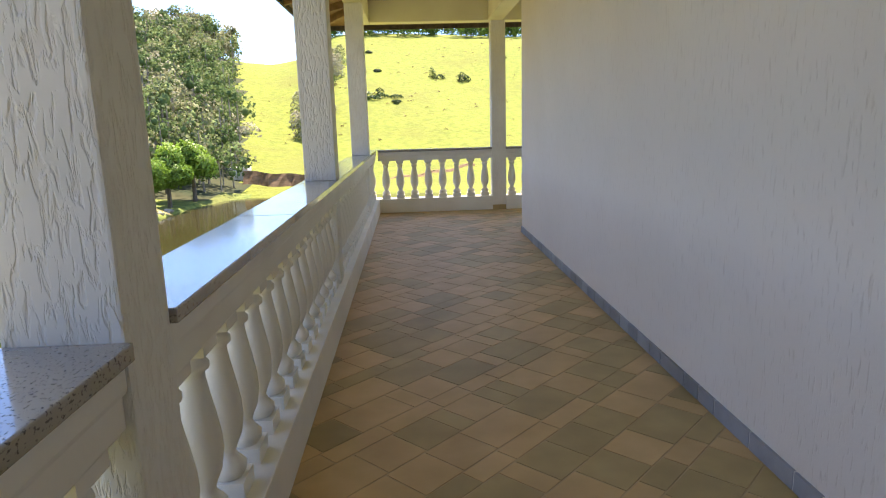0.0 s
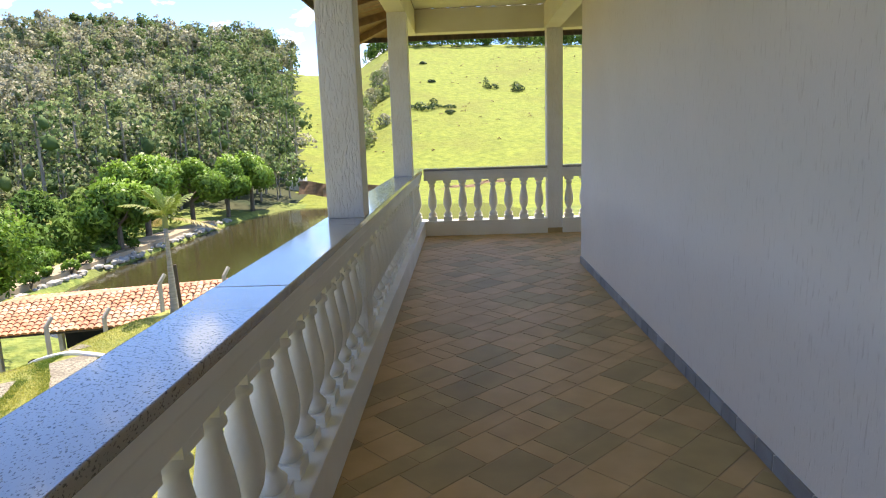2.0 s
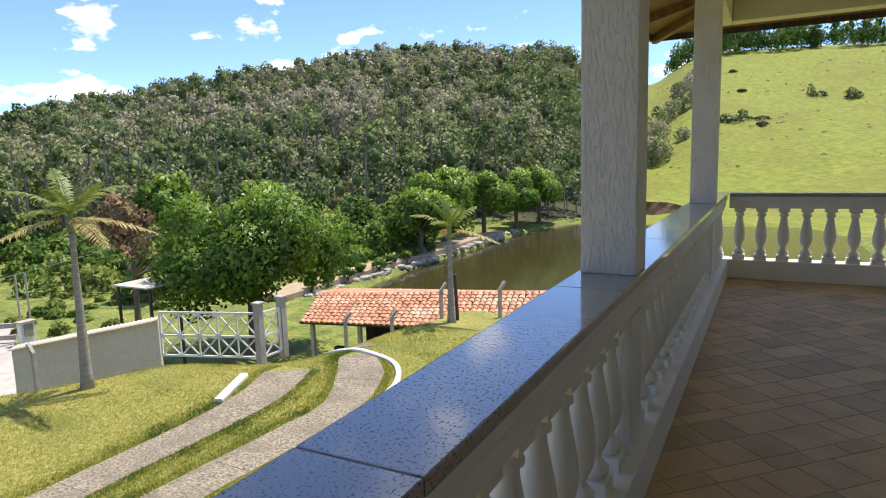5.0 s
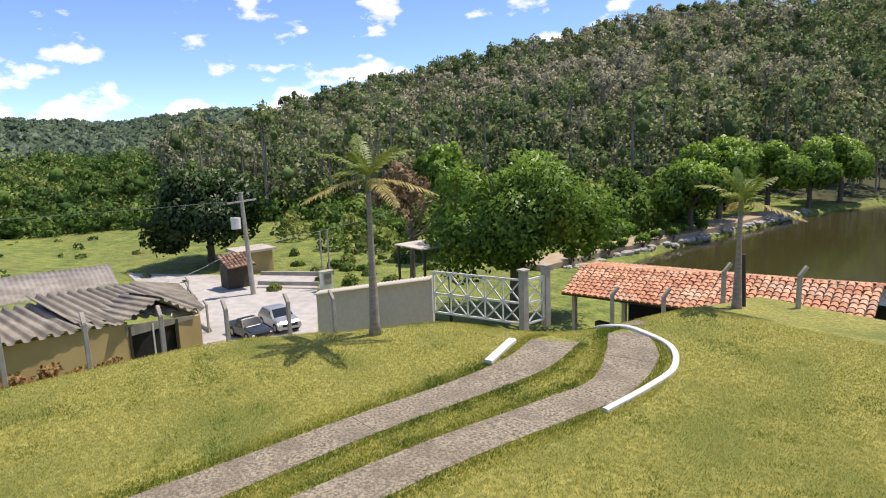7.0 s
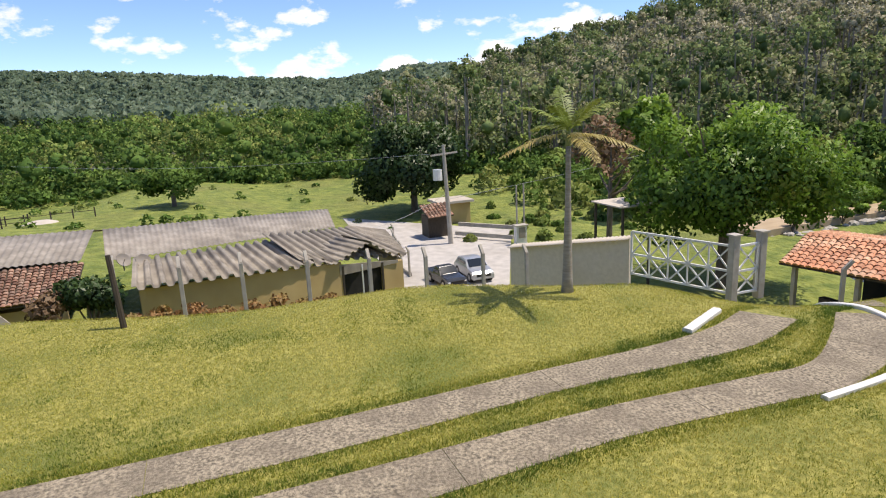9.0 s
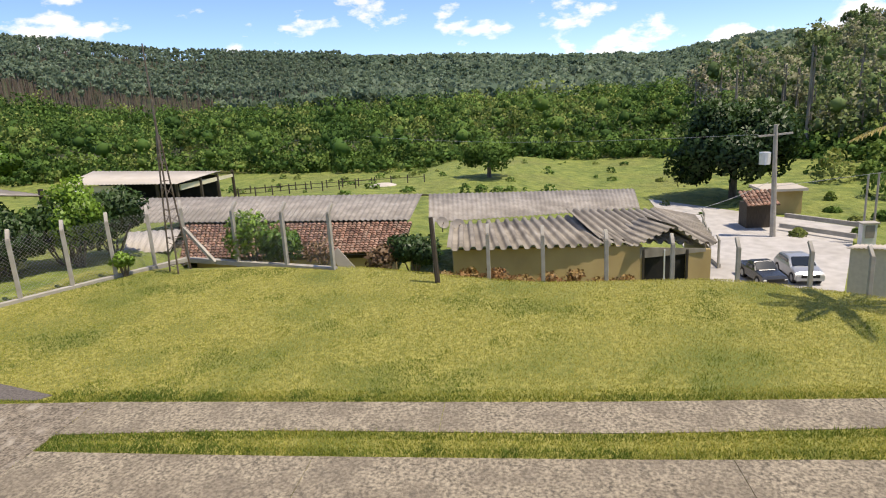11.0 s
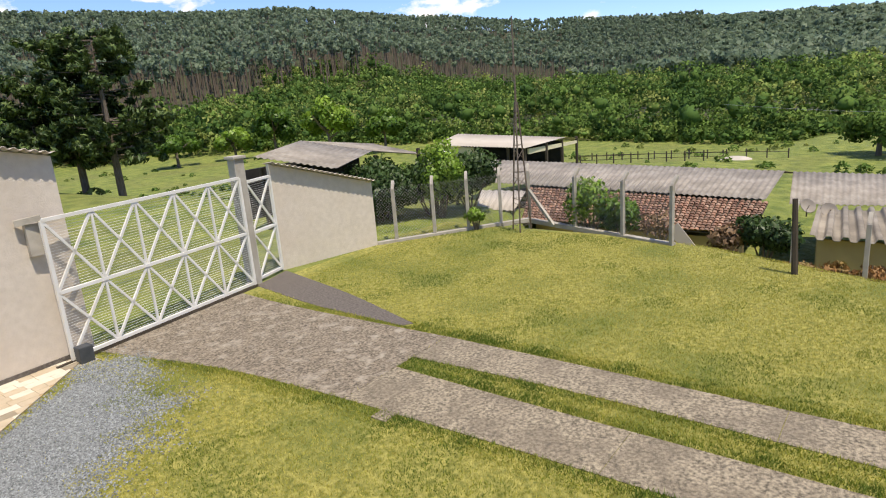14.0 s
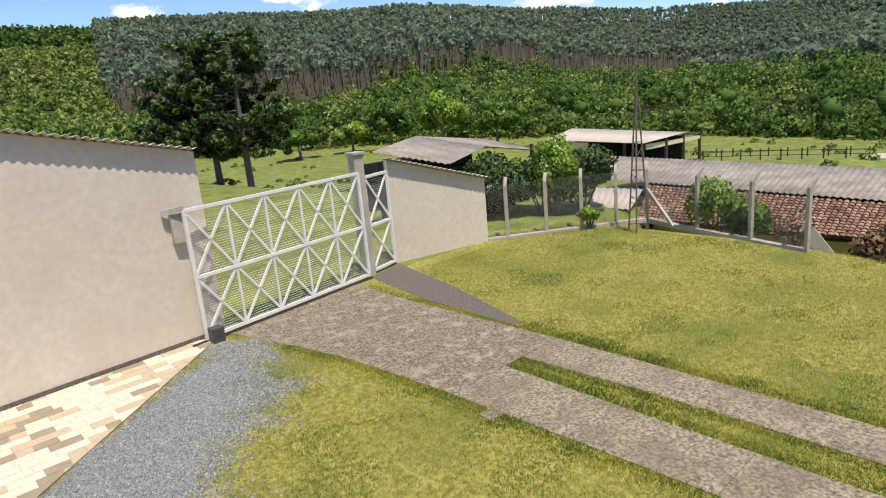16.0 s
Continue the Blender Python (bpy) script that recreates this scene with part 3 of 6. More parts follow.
def balustrade(name, label, horizontal, a, b, posts, carried=()):
    """A run along y (or x when horizontal) from a to b, broken at the posts."""
    th = thing(name, label, "balustrade", group="balcony balustrades", kind="structure")
    def put(n, u0, u1, v0, v1, z0, z1, mat, bev=0.006):
        if horizontal:
            return part(n, box((u0, YF + v0, z0), (u1, YF + v1, z1), bev), mat, th)
        return part(n, box((-v1, u0, z0), (-v0, u1, z1), bev), mat, th)
    for p in carried:
        put("pilaster", p, p + 0.21, 0.005, 0.19, Z0, Z1, M_pillar)
    cuts = [a] + [c for p in posts for c in (p, p + 0.21)] + [b]
    for u0, u1 in zip(cuts[::2], cuts[1::2]):
        if u1 - u0 < 0.05:
            continue
        put("plinth", u0, u1, -0.04, 0.20, 0.003, Z0, M_paint)
        put("top_rail", u0, u1, 0.012, 0.175, Z1, 0.875, M_paint)
        put("moulding", u0, u1, -0.002, 0.21, 0.872, 0.934, M_paint, 0.014)
        s = u0
        while s < u1 - 0.02:
            e = min(s + 1.43, u1) if u1 - s > 2.0 else u1
            c = put("coping", s + 0.0015, e - 0.0015, -0.02, 0.235, 0.935, RAIL, M_granite, 0.004)
            c["label"] = "polished speckled granite coping"
            s = e
        stops = [u0] + [c for p in carried if u0 < p < u1 for c in (p, p + 0.21)] + [u1]
        us = []
        for s0, s1 in zip(stops[::2], stops[1::2]):
            n = max(1, round((s1 - s0) / 0.215))
            us += [s0 + (k + 0.5) * (s1 - s0) / n for k in range(n)]
        for u in us:
            o = link("baluster", bal_me, M_paint, th)
            o.location = (u, YF + 0.08, 0) if horizontal else (-0.08, u, 0)
    return th

P_Y = (-6.45, -3.36, 0.0, 3.72)
balustrade("balustrade", "white turned balusters under a speckled granite coping", False, -6.5, YF + 0.24, P_Y[:2], P_Y[2:])
balustrade("balustrade", "white turned balusters under a speckled granite coping", True, 0.035, 6.5, (1.80,))
def pillar(x, y, label, z=0.003):
    p = tagged(part("pillar", box((x, y, z), (x + 0.22, y + 0.21, 2.83), 0.006), M_pillar), label, "pillar", group="balcony pillars", kind="structure")
    return p
for y in P_Y:
    pillar(-0.215, y, "square white textured pillar standing on the balustrade line", RAIL if y > -1 else 0.003)
pillar(1.80, YF + 0.0, "square white textured pillar standing on the far balustrade")
tagged(part("drain_spout", lathe([(0.0, 0), (0.022, 0), (0.022, 0.012), (0.012, 0.014), (0.0, 0.014)], 10), M_black), "small round black drain outlet at the plinth", "drain").matrix_basis = pose(1.02, YF + 0.022 - 0.047, 0.055, 90, 0, 0)

# ---- drive, kerbs, paving ----
def slab(name, left, right, mat, lift=0.012, thick=0.15, parent=None, label=""):
    """A strip of paving between two edge lines that follows the ground."""
    bm = bmesh.new()
    rows = []
    for (lx, ly), (rx, ry) in zip(left, right):
        row = []
        for k in range(5):
            f = k / 4
            x, y = lx + (rx - lx) * f, ly + (ry - ly) * f
            row.append(bm.verts.new((x, y, gz(x, y) + lift)))
        rows.append(row)
    for a, b in zip(rows, rows[1:]):
        for k in range(4):
            bm.faces.new((a[k], a[k + 1], b[k + 1], b[k]))
    r = bmesh.ops.extrude_face_region(bm, geom=bm.faces[:])
    bmesh.ops.translate(bm, verts=[v for v in r["geom"] if isinstance(v, bmesh.types.BMVert)], vec=(0, 0, -thick))
    bmesh.ops.recalc_face_normals(bm, faces=bm.faces)
    return part(name, bm, mat, parent, label)


def dense(pts, n=6):
    out = []
    for i in range(len(pts) - 1):
        p0, p1, p2, p3 = pts[max(i - 1, 0)], pts[i], pts[i + 1], pts[min(i + 2, len(pts) - 1)]
        for k in range(n):
            t = k / n
            out.append(tuple(0.5 * (2 * b + (c - a) * t + (2 * a - 5 * b + 4 * c - d) * t * t + (3 * b - a - 3 * c + d) * t ** 3) for a, b, c, d in zip(p0, p1, p2, p3)))
    out.append(pts[-1])
    return out

drive = thing("drive", "two worn concrete wheel tracks across the lawn", "drive", kind="structure")
TRACK1 = (dense([(-9.58, -9.62), (-9.58, -6), (-9.56, -1), (-9.65, 3), (-9.6, 5.5), (-9.75, 7.1), (-10.2, 8.3)]), dense([(-8.5, -9.62), (-8.66, -6), (-8.62, -1), (-8.8, 3), (-8.72, 5.5), (-8.75, 7.3), (-9.25, 8.9)]))
TRACK2 = (dense([(-8.02, -9.62), (-7.97, -6), (-7.96, -1), (-8.0, 3), (-7.8, 5.9), (-7.75, 7.4), (-8.5, 8.9), (-9.2, 9.9)]), dense([(-6.68, -9.62), (-6.8, -6), (-6.92, -1), (-7.1, 3), (-6.9, 5.9), (-6.85, 7.4), (-7.5, 9.4), (-8.6, 10.6)]))
APRON = (dense([(-9.55, -16.4), (-9.45, -14.0), (-9.58, -9.63)]), dense([(-5.6, -15.95), (-6.4, -12.6), (-6.68, -9.63)]))
def panels(strip, mat, step):
    """A wheel track cast in panels with open joints between them."""
    l, r = strip
    for i in range(0, len(l) - 1, step):
        j = min(i + step, len(l) - 1)
        pl, pr = list(l[i:j + 1]), list(r[i:j + 1])
        for q in (pl, pr):
            for e, f in ((0, 1), (-1, -2)):
                d = Vector(q[f]) - Vector(q[e])
                q[e] = tuple(Vector(q[e]) + d.normalized() * 0.005)
        slab("track_panel", pl, pr, mat, parent=drive)
panels(TRACK1, M_conc, 9)
panels(TRACK2, M_conc, 7)
slab("apron", APRON[0], APRON[1], M_apronconc, 0.010, parent=drive)
slab("side_path", dense([(-11.5, -16.9), (-10.75, -13.6), (-9.85, -10.7)]), dense([(-10.15, -16.5), (-9.72, -13.6), (-9.64, -10.9)]), M_sidepath, 0.008, parent=drive)
slab("wheel_track", dense([(-11.2, 9.3), (-13.0, 10.7), (-15.7, 12.6)]), dense([(-10.0, 9.9), (-12.4, 11.7), (-15.2, 13.4)]), M_conc, parent=drive)
slab("wheel_track", dense([(-9.8, 10.4), (-12.2, 12.3), (-14.6, 14.2)]), dense([(-8.9, 11.1), (-11.5, 13.2), (-14.0, 15.0)]), M_conc, parent=drive)

def kerb(name, pts, label, w=0.13, h=0.075):
    pts = dense(pts, 5)
    bm = bmesh.new()
    prev = None
    for i, (x, y) in enumerate(pts):
        x2, y2 = pts[min(i + 1, len(pts) - 1)]; x1, y1 = pts[max(i - 1, 0)]
        d = Vector((x2 - x1, y2 - y1, 0)).normalized()
        nrm = Vector((-d.y, d.x, 0)) * w / 2
        z = gz(x, y)
        ring = [bm.verts.new((x + nrm.x * s, y + nrm.y * s, z + dz)) for s, dz in ((1, -0.15), (1, h * 0.8), (0.7, h), (-0.7, h), (-1, h * 0.8), (-1, -0.15))]
        if prev:
            for k in range(5):
                bm.faces.new((prev[k], prev[k + 1], ring[k + 1], ring[k]))
        else:
            bm.faces.new(ring)
        prev = ring
    bm.faces.new(prev[::-1])
    bmesh.ops.recalc_face_normals(bm, faces=bm.faces)
    return tagged(part(name, bm, M_white), label, "kerb", kind="structure")
kerb("kerb", [(-9.75, 6.45), (-10.35, 7.8)], "short whitewashed concrete kerb in the lawn", 0.2, 0.1)
kerb("kerb", [(-6.68, 6.4), (-6.75, 7.9), (-6.95, 9.1), (-7.7, 10.15), (-8.9, 10.55), (-10.0, 10.7), (-11.6, 11.9)], "curved whitewashed kerb along the drive")

# ---- garden walls with corrugated caps ----
def wave_sheet(a, b, c, d, pitch, amp, mat, name, parent, square=False, thick=0.012, per=6):
    """A corrugated sheet: a-b the eave line, d-c the ridge line; the waves run up the slope."""
    a, b, c, d = (Vector(p) for p in (a, b, c, d))
    L = (b - a).length
    n = max(6, int(L / pitch * per))
    nor = (b - a).cross(d - a).normalized()
    if nor.z < 0:
        nor = -nor
    V = []
    for lift in (0.0, -thick):
        for i in range(n + 1):
            u = i / n
            ph = u * L / pitch
            if square:
                f = ph % 1.0
                w = 1.0 if f < 0.32 else (1 - (f - 0.32) / 0.14 if f < 0.46 else (0.0 if f < 0.86 else (f - 0.86) / 0.14))
            else:
                w = 0.5 + 0.5 * math.sin(ph * 2 * math.pi)
            off = nor * (w * amp + lift)
            V.append(a.lerp(b, u) + off)
            V.append(d.lerp(c, u) + off)
    F = []
    m = 2 * (n + 1)
    for i in range(n):
        k = 2 * i
        F.append((k, k + 2, k + 3, k + 1))
        F.append((m + k, m + k + 1, m + k + 3, m + k + 2))
        F.append((k, m + k, m + k + 2, k + 2))
        F.append((k + 1, k + 3, m + k + 3, m + k + 1))
    return link(name, np_mesh(name, np.array([tuple(v) for v in V]), np.array(F)), mat, parent)


def garden_wall(name, label, p, q, h0, h1, z0=None, thick=0.16, cap=0.30, damp=True):
    """An upright wall from p to q with heights h0, h1 and a cap of corrugated sheet leaning out on both sides."""
    th = thing(name, label, "wall", kind="structure")
    p, q = Vector((*p, 0)), Vector((*q, 0))
    d = (q - p).normalized()
    s = Vector((-d.y, d.x, 0)) * thick / 2
    zp, zq = (gz(p.x, p.y), gz(q.x, q.y)) if z0 is None else z0
    bm = bmesh.new()
    lo = [bm.verts.new(v) for v in (p + s + Vector((0, 0, zp - 0.4)), p - s + Vector((0, 0, zp - 0.4)), q - s + Vector((0, 0, zq - 0.4)), q + s + Vector((0, 0, zq - 0.4)))]
    hi = [bm.verts.new(v) for v in (p + s + Vector((0, 0, zp + h0)), p - s + Vector((0, 0, zp + h0)), q - s + Vector((0, 0, zq + h1)), q + s + Vector((0, 0, zq + h1)))]
    bm.faces.new(lo); bm.faces.new(hi[::-1])
    for i in range(4):
        j = (i + 1) % 4
        bm.faces.new((lo[i], hi[i], hi[j], lo[j]))
    bmesh.ops.recalc_face_normals(bm, faces=bm.faces)
    part("wall_body", bm, M_yardwall, th)
    if damp: part("dirty_base", bar(p - s * 1.06 + Vector((0, 0, zp + 0.02)), q - s * 1.06 + Vector((0, 0, zq + 0.02)), 0.05, 0.2), M_sidepath, th, "dark damp strip along the foot")
    if damp: part("dirty_base", bar(p + s * 1.06 + Vector((0, 0, zp + 0.02)), q + s * 1.06 + Vector((0, 0, zq + 0.02)), 0.05, 0.2), M_sidepath, th, "dark damp strip along the foot")
    c = s.normalized() * cap
    za, zb = Vector((0, 0, zp + h0 + 0.03)), Vector((0, 0, zq + h1 + 0.03))
    dn = Vector((0, 0, -0.05))
    wave_sheet(p + c + za + dn, q + c + zb + dn, q - c + zb - dn * 0.3, p - c + za - dn * 0.3, 0.177, 0.05, M_fibro_light, "cap_sheet", th)
    return th

garden_wall("wall_south_garden", "tall beige rendered wall capped with corrugated sheet", (3.0, -15.55), (-5.5, -16.13), 6.05, 4.14, (-3.6, -3.6))
garden_wall("wall_beside_gate", "beige rendered wall with a sloping corrugated cap", (-11.4, -17.1), (-14.75, -16.4), 3.12, 2.08, (-3.6, -3.6), damp=False)
garden_wall("wall_north_gate", "beige rendered wall with corrugated cap by the lower gate", (-19.75, 12.75), (-25.0, 10.3), 1.5, 1.75, (-5.7, -7.0), damp=False)

# ---- lattice gates ----
def gate(name, label, p, q, z0, h, bays, wire=True, mid=0.5):
    """A sliding gate: a frame, a middle rail, uprights and crossing diagonals, thin bars behind."""
    th = thing(name, label, "gate")
    P, Q = Vector((*p, z0)), Vector((*q, z0))
    d = (Q - P).normalized()
    up = Vector((0, 0, 1))
    L = (Q - P).length
    def pt(u, v):
        return P + d * u + up * v
    t = 0.07
    side = d.cross(up)
    for n, a, b in (("bottom_rail", (0, 0.10), (L, 0.10)), ("top_rail", (0, h), (L, h)), ("stile", (0, 0.05), (0, h)), ("stile", (L, 0.05), (L, h)), ("middle_rail", (0, h * mid), (L, h * mid))):
        part(n, bar(pt(*a), pt(*b), t, t, side), M_white, th)
    w = L / bays
    for k in range(bays):
        u0, u1 = k * w, (k + 1) * w
        if k:
            part("upright", bar(pt(u0, 0.1), pt(u0, h), t * 0.7, t * 0.6, side), M_white, th)
    nodes = [i * w for i in range(bays + 1)]
    for i in range(bays):
        for (ua, va), (ub, vb) in (((nodes[i], 0.1 if i % 2 == 0 else h * mid), (nodes[i + 1], h * mid if i % 2 == 0 else 0.1)), ((nodes[i], h if i % 2 == 0 else h * mid), (nodes[i + 1], h * mid if i % 2 == 0 else h)),
                                   ((nodes[i], h * mid if i % 2 == 0 else 0.1), (nodes[i + 1], 0.1 if i % 2 == 0 else h * mid)), ((nodes[i], h * mid if i % 2 == 0 else h), (nodes[i + 1], h if i % 2 == 0 else h * mid))):
            part("diagonal", bar(pt(ua, va), pt(ub, vb), t * 0.75, t * 0.6, side), M_white, th)
    if wire:
        n = int(h / 0.058)
        for k in range(1, n):
            part("thin_bar", bar(pt(0, 0.1 + k * 0.058) - side * 0.045, pt(L, 0.1 + k * 0.058) - side * 0.045, 0.0065, 0.0065, side), M_white, th)
    return th

def gate_post(x, y, z, h, w, label):
    th = thing("gate_post", label, "gate post", group="gate posts")
    part("shaft", box((x - w / 2, y - w / 2, z - 0.2), (x + w / 2, y + w / 2, z + h), 0.012), M_post, th)
    part("cap", box((x - w / 2 - 0.05, y - w / 2 - 0.05, z + h), (x + w / 2 + 0.05, y + w / 2 + 0.05, z + h + 0.07), 0.01), M_post, th)

gate("sliding_gate", "white steel sliding gate with crossed diagonals and thin bars", (-4.95, -15.75), (-9.95, -16.45), -3.58, 2.95, 5)
gate("pedestrian_gate", "narrow white steel gate with crossed bars", (-10.3, -16.68), (-11.3, -16.95), -3.58, 2.78, 1)
gate_post(-10.13, -16.72, -3.6, 3.45, 0.3, "grey concrete gate post with a flat cap")
gm = thing("gate_motor", "small dark gate motor box on the track", "gate motor")
part("casing", box((-5.25, -15.72, -3.59), (-4.97, -15.47, -3.25), 0.02), surf("dark_plastic", (0.05, 0.055, 0.06), (0.08, 0.085, 0.09), 5, 0.5, 0), gm)
part("base_plate", box((-5.3, -15.75, -3.62), (-4.9, -15.44, -3.59)), M_post, gm)
tagged(part("gate_track", bar((-4.6, -15.7, -3.57), (-10.0, -16.42, -3.57), 0.06, 0.08), M_dark), "dark steel gate track on the ground", "track", kind="structure")
wl = thing("gate_guide", "white steel guide plate at the wall end", "bracket")
part("plate", bar((-4.55, -15.9, -0.62), (-4.98, -15.78, -0.58), 0.08, 0.12), M_post, wl)
part("post", box((-4.95, -15.98, -1.3), (-4.7, -15.85, -0.68)), M_post, wl)

gate("lower_gate", "white steel lattice sliding gate below the lawn", (-19.6, 12.7), (-15.95, 13.9), -5.65, 1.75, 5, wire=False)
gate("lower_side_gate", "narrow white steel lattice gate between two posts", (-15.8, 14.05), (-15.8, 14.95), -5.65, 1.75, 1, wire=False)
gate_post(-15.85, 13.92, -5.65, 2.1, 0.26, "whitewashed gate post with a flat cap")
gate_post(-15.83, 15.1, -5.65, 2.1, 0.26, "whitewashed gate post with a flat cap")

# ---- fence: concrete posts with cranked heads, kerb and mesh ----
def fence_post_mesh(h):
    bm = bmesh.new()
    add_box(bm, (-0.055, -0.055, -0.3), (0.055, 0.055, h))
    m = pose(0, 0, h - 0.02, 0, 40, 0)
    add_box(bm, (-0.05, -0.05, 0), (0.05, 0.05, 0.34), m)
    bmesh.ops.bevel(bm, geom=bm.edges[:], offset=0.008, segments=1, affect="EDGES")
    me = bpy.data.meshes.new("fence_post")
    bm.to_mesh(me); bm.free()
    me.materials.append(M_post)
    return me
FP = fence_post_mesh(1.75)
def fence_post(x, y, rz, z=None, me=FP):
    o = new("fence_post", me)
    o.matrix_basis = pose(x, y, gz(x, y) if z is None else z, 0, 0, rz)
    return tagged(o, "grey concrete fence post with a cranked head", "fence post", group="garden fence posts")

corner = (-19.5, -13.3)
for f in (0.12, 0.36, 0.58, 0.80, 1.0):
    x, y = -14.75 + (corner[0] + 14.75) * f, -16.35 + (corner[1] + 16.35) * f
    fence_post(x, y, 210, -3.6)
for f in (0.37, 0.70, 0.99):
    x, y = corner[0] + (-17.7 - corner[0]) * f, corner[1] + (-7.7 - corner[1]) * f
    fence_post(x, y, 160, -3.62)
for y, top in ((-4.77, -2.3), (-3.17, -2.53), (-1.57, -2.63), (0.25, -2.82), (2.1, -3.0), (3.9, -3.17), (5.86, -3.34), (7.45, -3.53)):
    fence_post(-18.3, y, 180, top - 1.98)
def mesh_fence(p, q, z, h, label):
    """Chain link as real crossing wires."""
    P, Q = np.array(p), np.array(q)
    L = np.linalg.norm(Q - P)
    d = (Q - P) / L
    s, V, F = 0.11, [], []
    n = int((L + h) / s)
    for sign in (1, -1):
        for k in range(n):
            u0 = k * s - h
            a, b = (u0, 0.0), (u0 + h, h)
            if a[0] < 0: a = (0, -u0)
            if b[0] > L: b = (L, L - u0)
            if a[0] >= L or b[0] <= 0: continue
            if sign < 0: a, b = (L - a[0], a[1]), (L - b[0], b[1])
            i = len(V)
            for u, v in (a, b):
                c = P + d * u
                V += [(c[0], c[1], z + v - 0.0035), (c[0], c[1], z + v + 0.0035)]
                V += [(c[0] - d[1] * 0.005, c[1] + d[0] * 0.005, z + v)]
            F += [(i, i + 3, i + 4, i + 1), (i + 1, i + 4, i + 5, i + 2), (i + 2, i + 5, i + 3, i)]
    return tagged(link("chain_link_fence", np_mesh("chain_link_fence", V, F), M_wire), label, "fence", kind="stuff")
mesh_fence((-14.85, -16.35), corner, -3.5, 1.7, "galvanised chain link between concrete posts")
mesh_fence(corner, (-17.7, -7.7), -3.5, 1.7, "galvanised chain link between concrete posts")
fk = thing("fence_kerb", "pale concrete kerb under the garden fence", "kerb", kind="structure")
part("kerb_run", bar((-14.75, -16.35, -3.58), (*corner, -3.58), 0.2, 0.14), M_post, fk)
part("kerb_run", bar((*corner, -3.60), (-17.75, -7.7, -3.60), 0.2, 0.14), M_post, fk)
tagged(part("fence_brace", bar((corner[0], corner[1], -2.5), (corner[0] + 0.5, corner[1] + 1.2, -3.6), 0.1, 0.1), M_post), "slanting concrete brace of the corner post", "fence brace")
wp = thing("wooden_post", "weathered dark wooden post in the lawn", "post")
part("shaft", tube([(-15.9, -4.4, -3.7), (-15.93, -4.45, -2.7), (-15.98, -4.5, -1.78)], [0.075, 0.07, 0.06], 8), M_dark, wp)

# the south end of the garden as one group
SX = -0.12
for ob in [o for o in scene.objects if o.parent is None]:
    if ob.name.split(".")[0] in ("wall_south_garden", "wall_beside_gate", "sliding_gate", "pedestrian_gate", "gate_motor", "gate_track", "gate_guide", "chain_link_fence", "fence_kerb", "fence_brace", "wooden_post") or (ob.name.split(".")[0] in ("fence_post",) and ob.location.y < -5.5) or (ob.name == "gate_post"):
        ob.location.x += SX

# ---- farm buildings ----
def wall_box(name, lo, hi, mat, parent, label=""):
    return part(name, box(lo, hi), mat, parent, label)

def tile_rows(a, b, c, d, mat, name, parent, tw=0.24, tl=0.36):
    """Barrel clay tiles laid in rows between the eave a-b and the ridge d-c."""
    a, b, c, d = (np.array(p, float) for p in (a, b, c, d))
    nor = np.cross(b - a, d - a); nor /= np.linalg.norm(nor)
    if nor[2] < 0: nor = -nor
    nu, nv = int(np.linalg.norm(b - a) / tw), int(np.linalg.norm(d - a) / tl)
    r = np.random.default_rng(5)
    ang = np.linspace(0, math.pi, 5)
    V, F = [], []
    for j in range(nv):
        for i in range(nu):
            u = (i + 0.5 + r.normal() * 0.05) / nu
            v0, v1 = (j - 0.08) / nv, (j + 1.04) / nv
            lo, hi = (a + (b - a) * u), (d + (c - d) * u)
            p, q = lo + (hi - lo) * v0, lo + (hi - lo) * v1
            du = (b - a) / np.linalg.norm(b - a) * tw * 0.52
            k = len(V)
            lift = 0.03 + r.random() * 0.015
            for base, sc, up in ((p, 1.0, lift), (q, 0.86, 0.0)):
                for t in ang:
                    V.append(base + du * math.cos(t) * sc + nor * (math.sin(t) * tw * 0.34 + up))
            for t in range(4):
                F.append((k + t, k + t + 1, k + 6 + t, k + 5 + t))
            F.append((k, k + 1, k + 3, k + 4))
    o = link(name, np_mesh(name, np.array(V), np.array(F)), mat, parent)
    o["kind"] = "stuff"
    bm = bmesh.new()
    vs = [bm.verts.new(tuple(x - nor * s)) for s in (0.01, 0.06) for x in (a, b, c, d)]
    bm.faces.new(vs[:4]); bm.faces.new(vs[4:][::-1])
    for i in range(4):
        bm.faces.new((vs[i], vs[(i + 1) % 4], vs[4 + (i + 1) % 4], vs[4 + i]))
    bmesh.ops.recalc_face_normals(bm, faces=bm.faces)
    part("roof_deck", bm, M_dark, parent)
    return o

# long store with a lower clay tile roof
b1 = thing("long_farm_store", "long low store with corrugated roof and old clay tile lean-to", "building")
wave_sheet((-27.0, -21.3, -3.62), (-27.2, -7.0, -4.02), (-32.6, -7.2, -3.72), (-32.2, -23.2, -3.24), 0.25, 0.055, M_fibro, "corrugated_roof", b1)
wave_sheet((-38.0, -23.2, -4.35), (-38.2, -7.2, -4.7), (-32.6, -7.2, -3.74), (-32.2, -23.2, -3.26), 0.25, 0.055, M_fibro, "corrugated_roof", b1)
# Dark colour here stands for the shaded opening at the gable end.
wall_box("store_wall_shade", (-37.0, -20.8, -8.6), (-27.6, -8.9, -4.9), M_dark, b1)
tile_rows((-24.0, -16.2, -4.72), (-24.25, -6.9, -4.72), (-27.1, -6.9, -4.10), (-27.0, -17.4, -3.85), M_clay_old, "lean_to_tiles", b1, 0.18, 0.25)
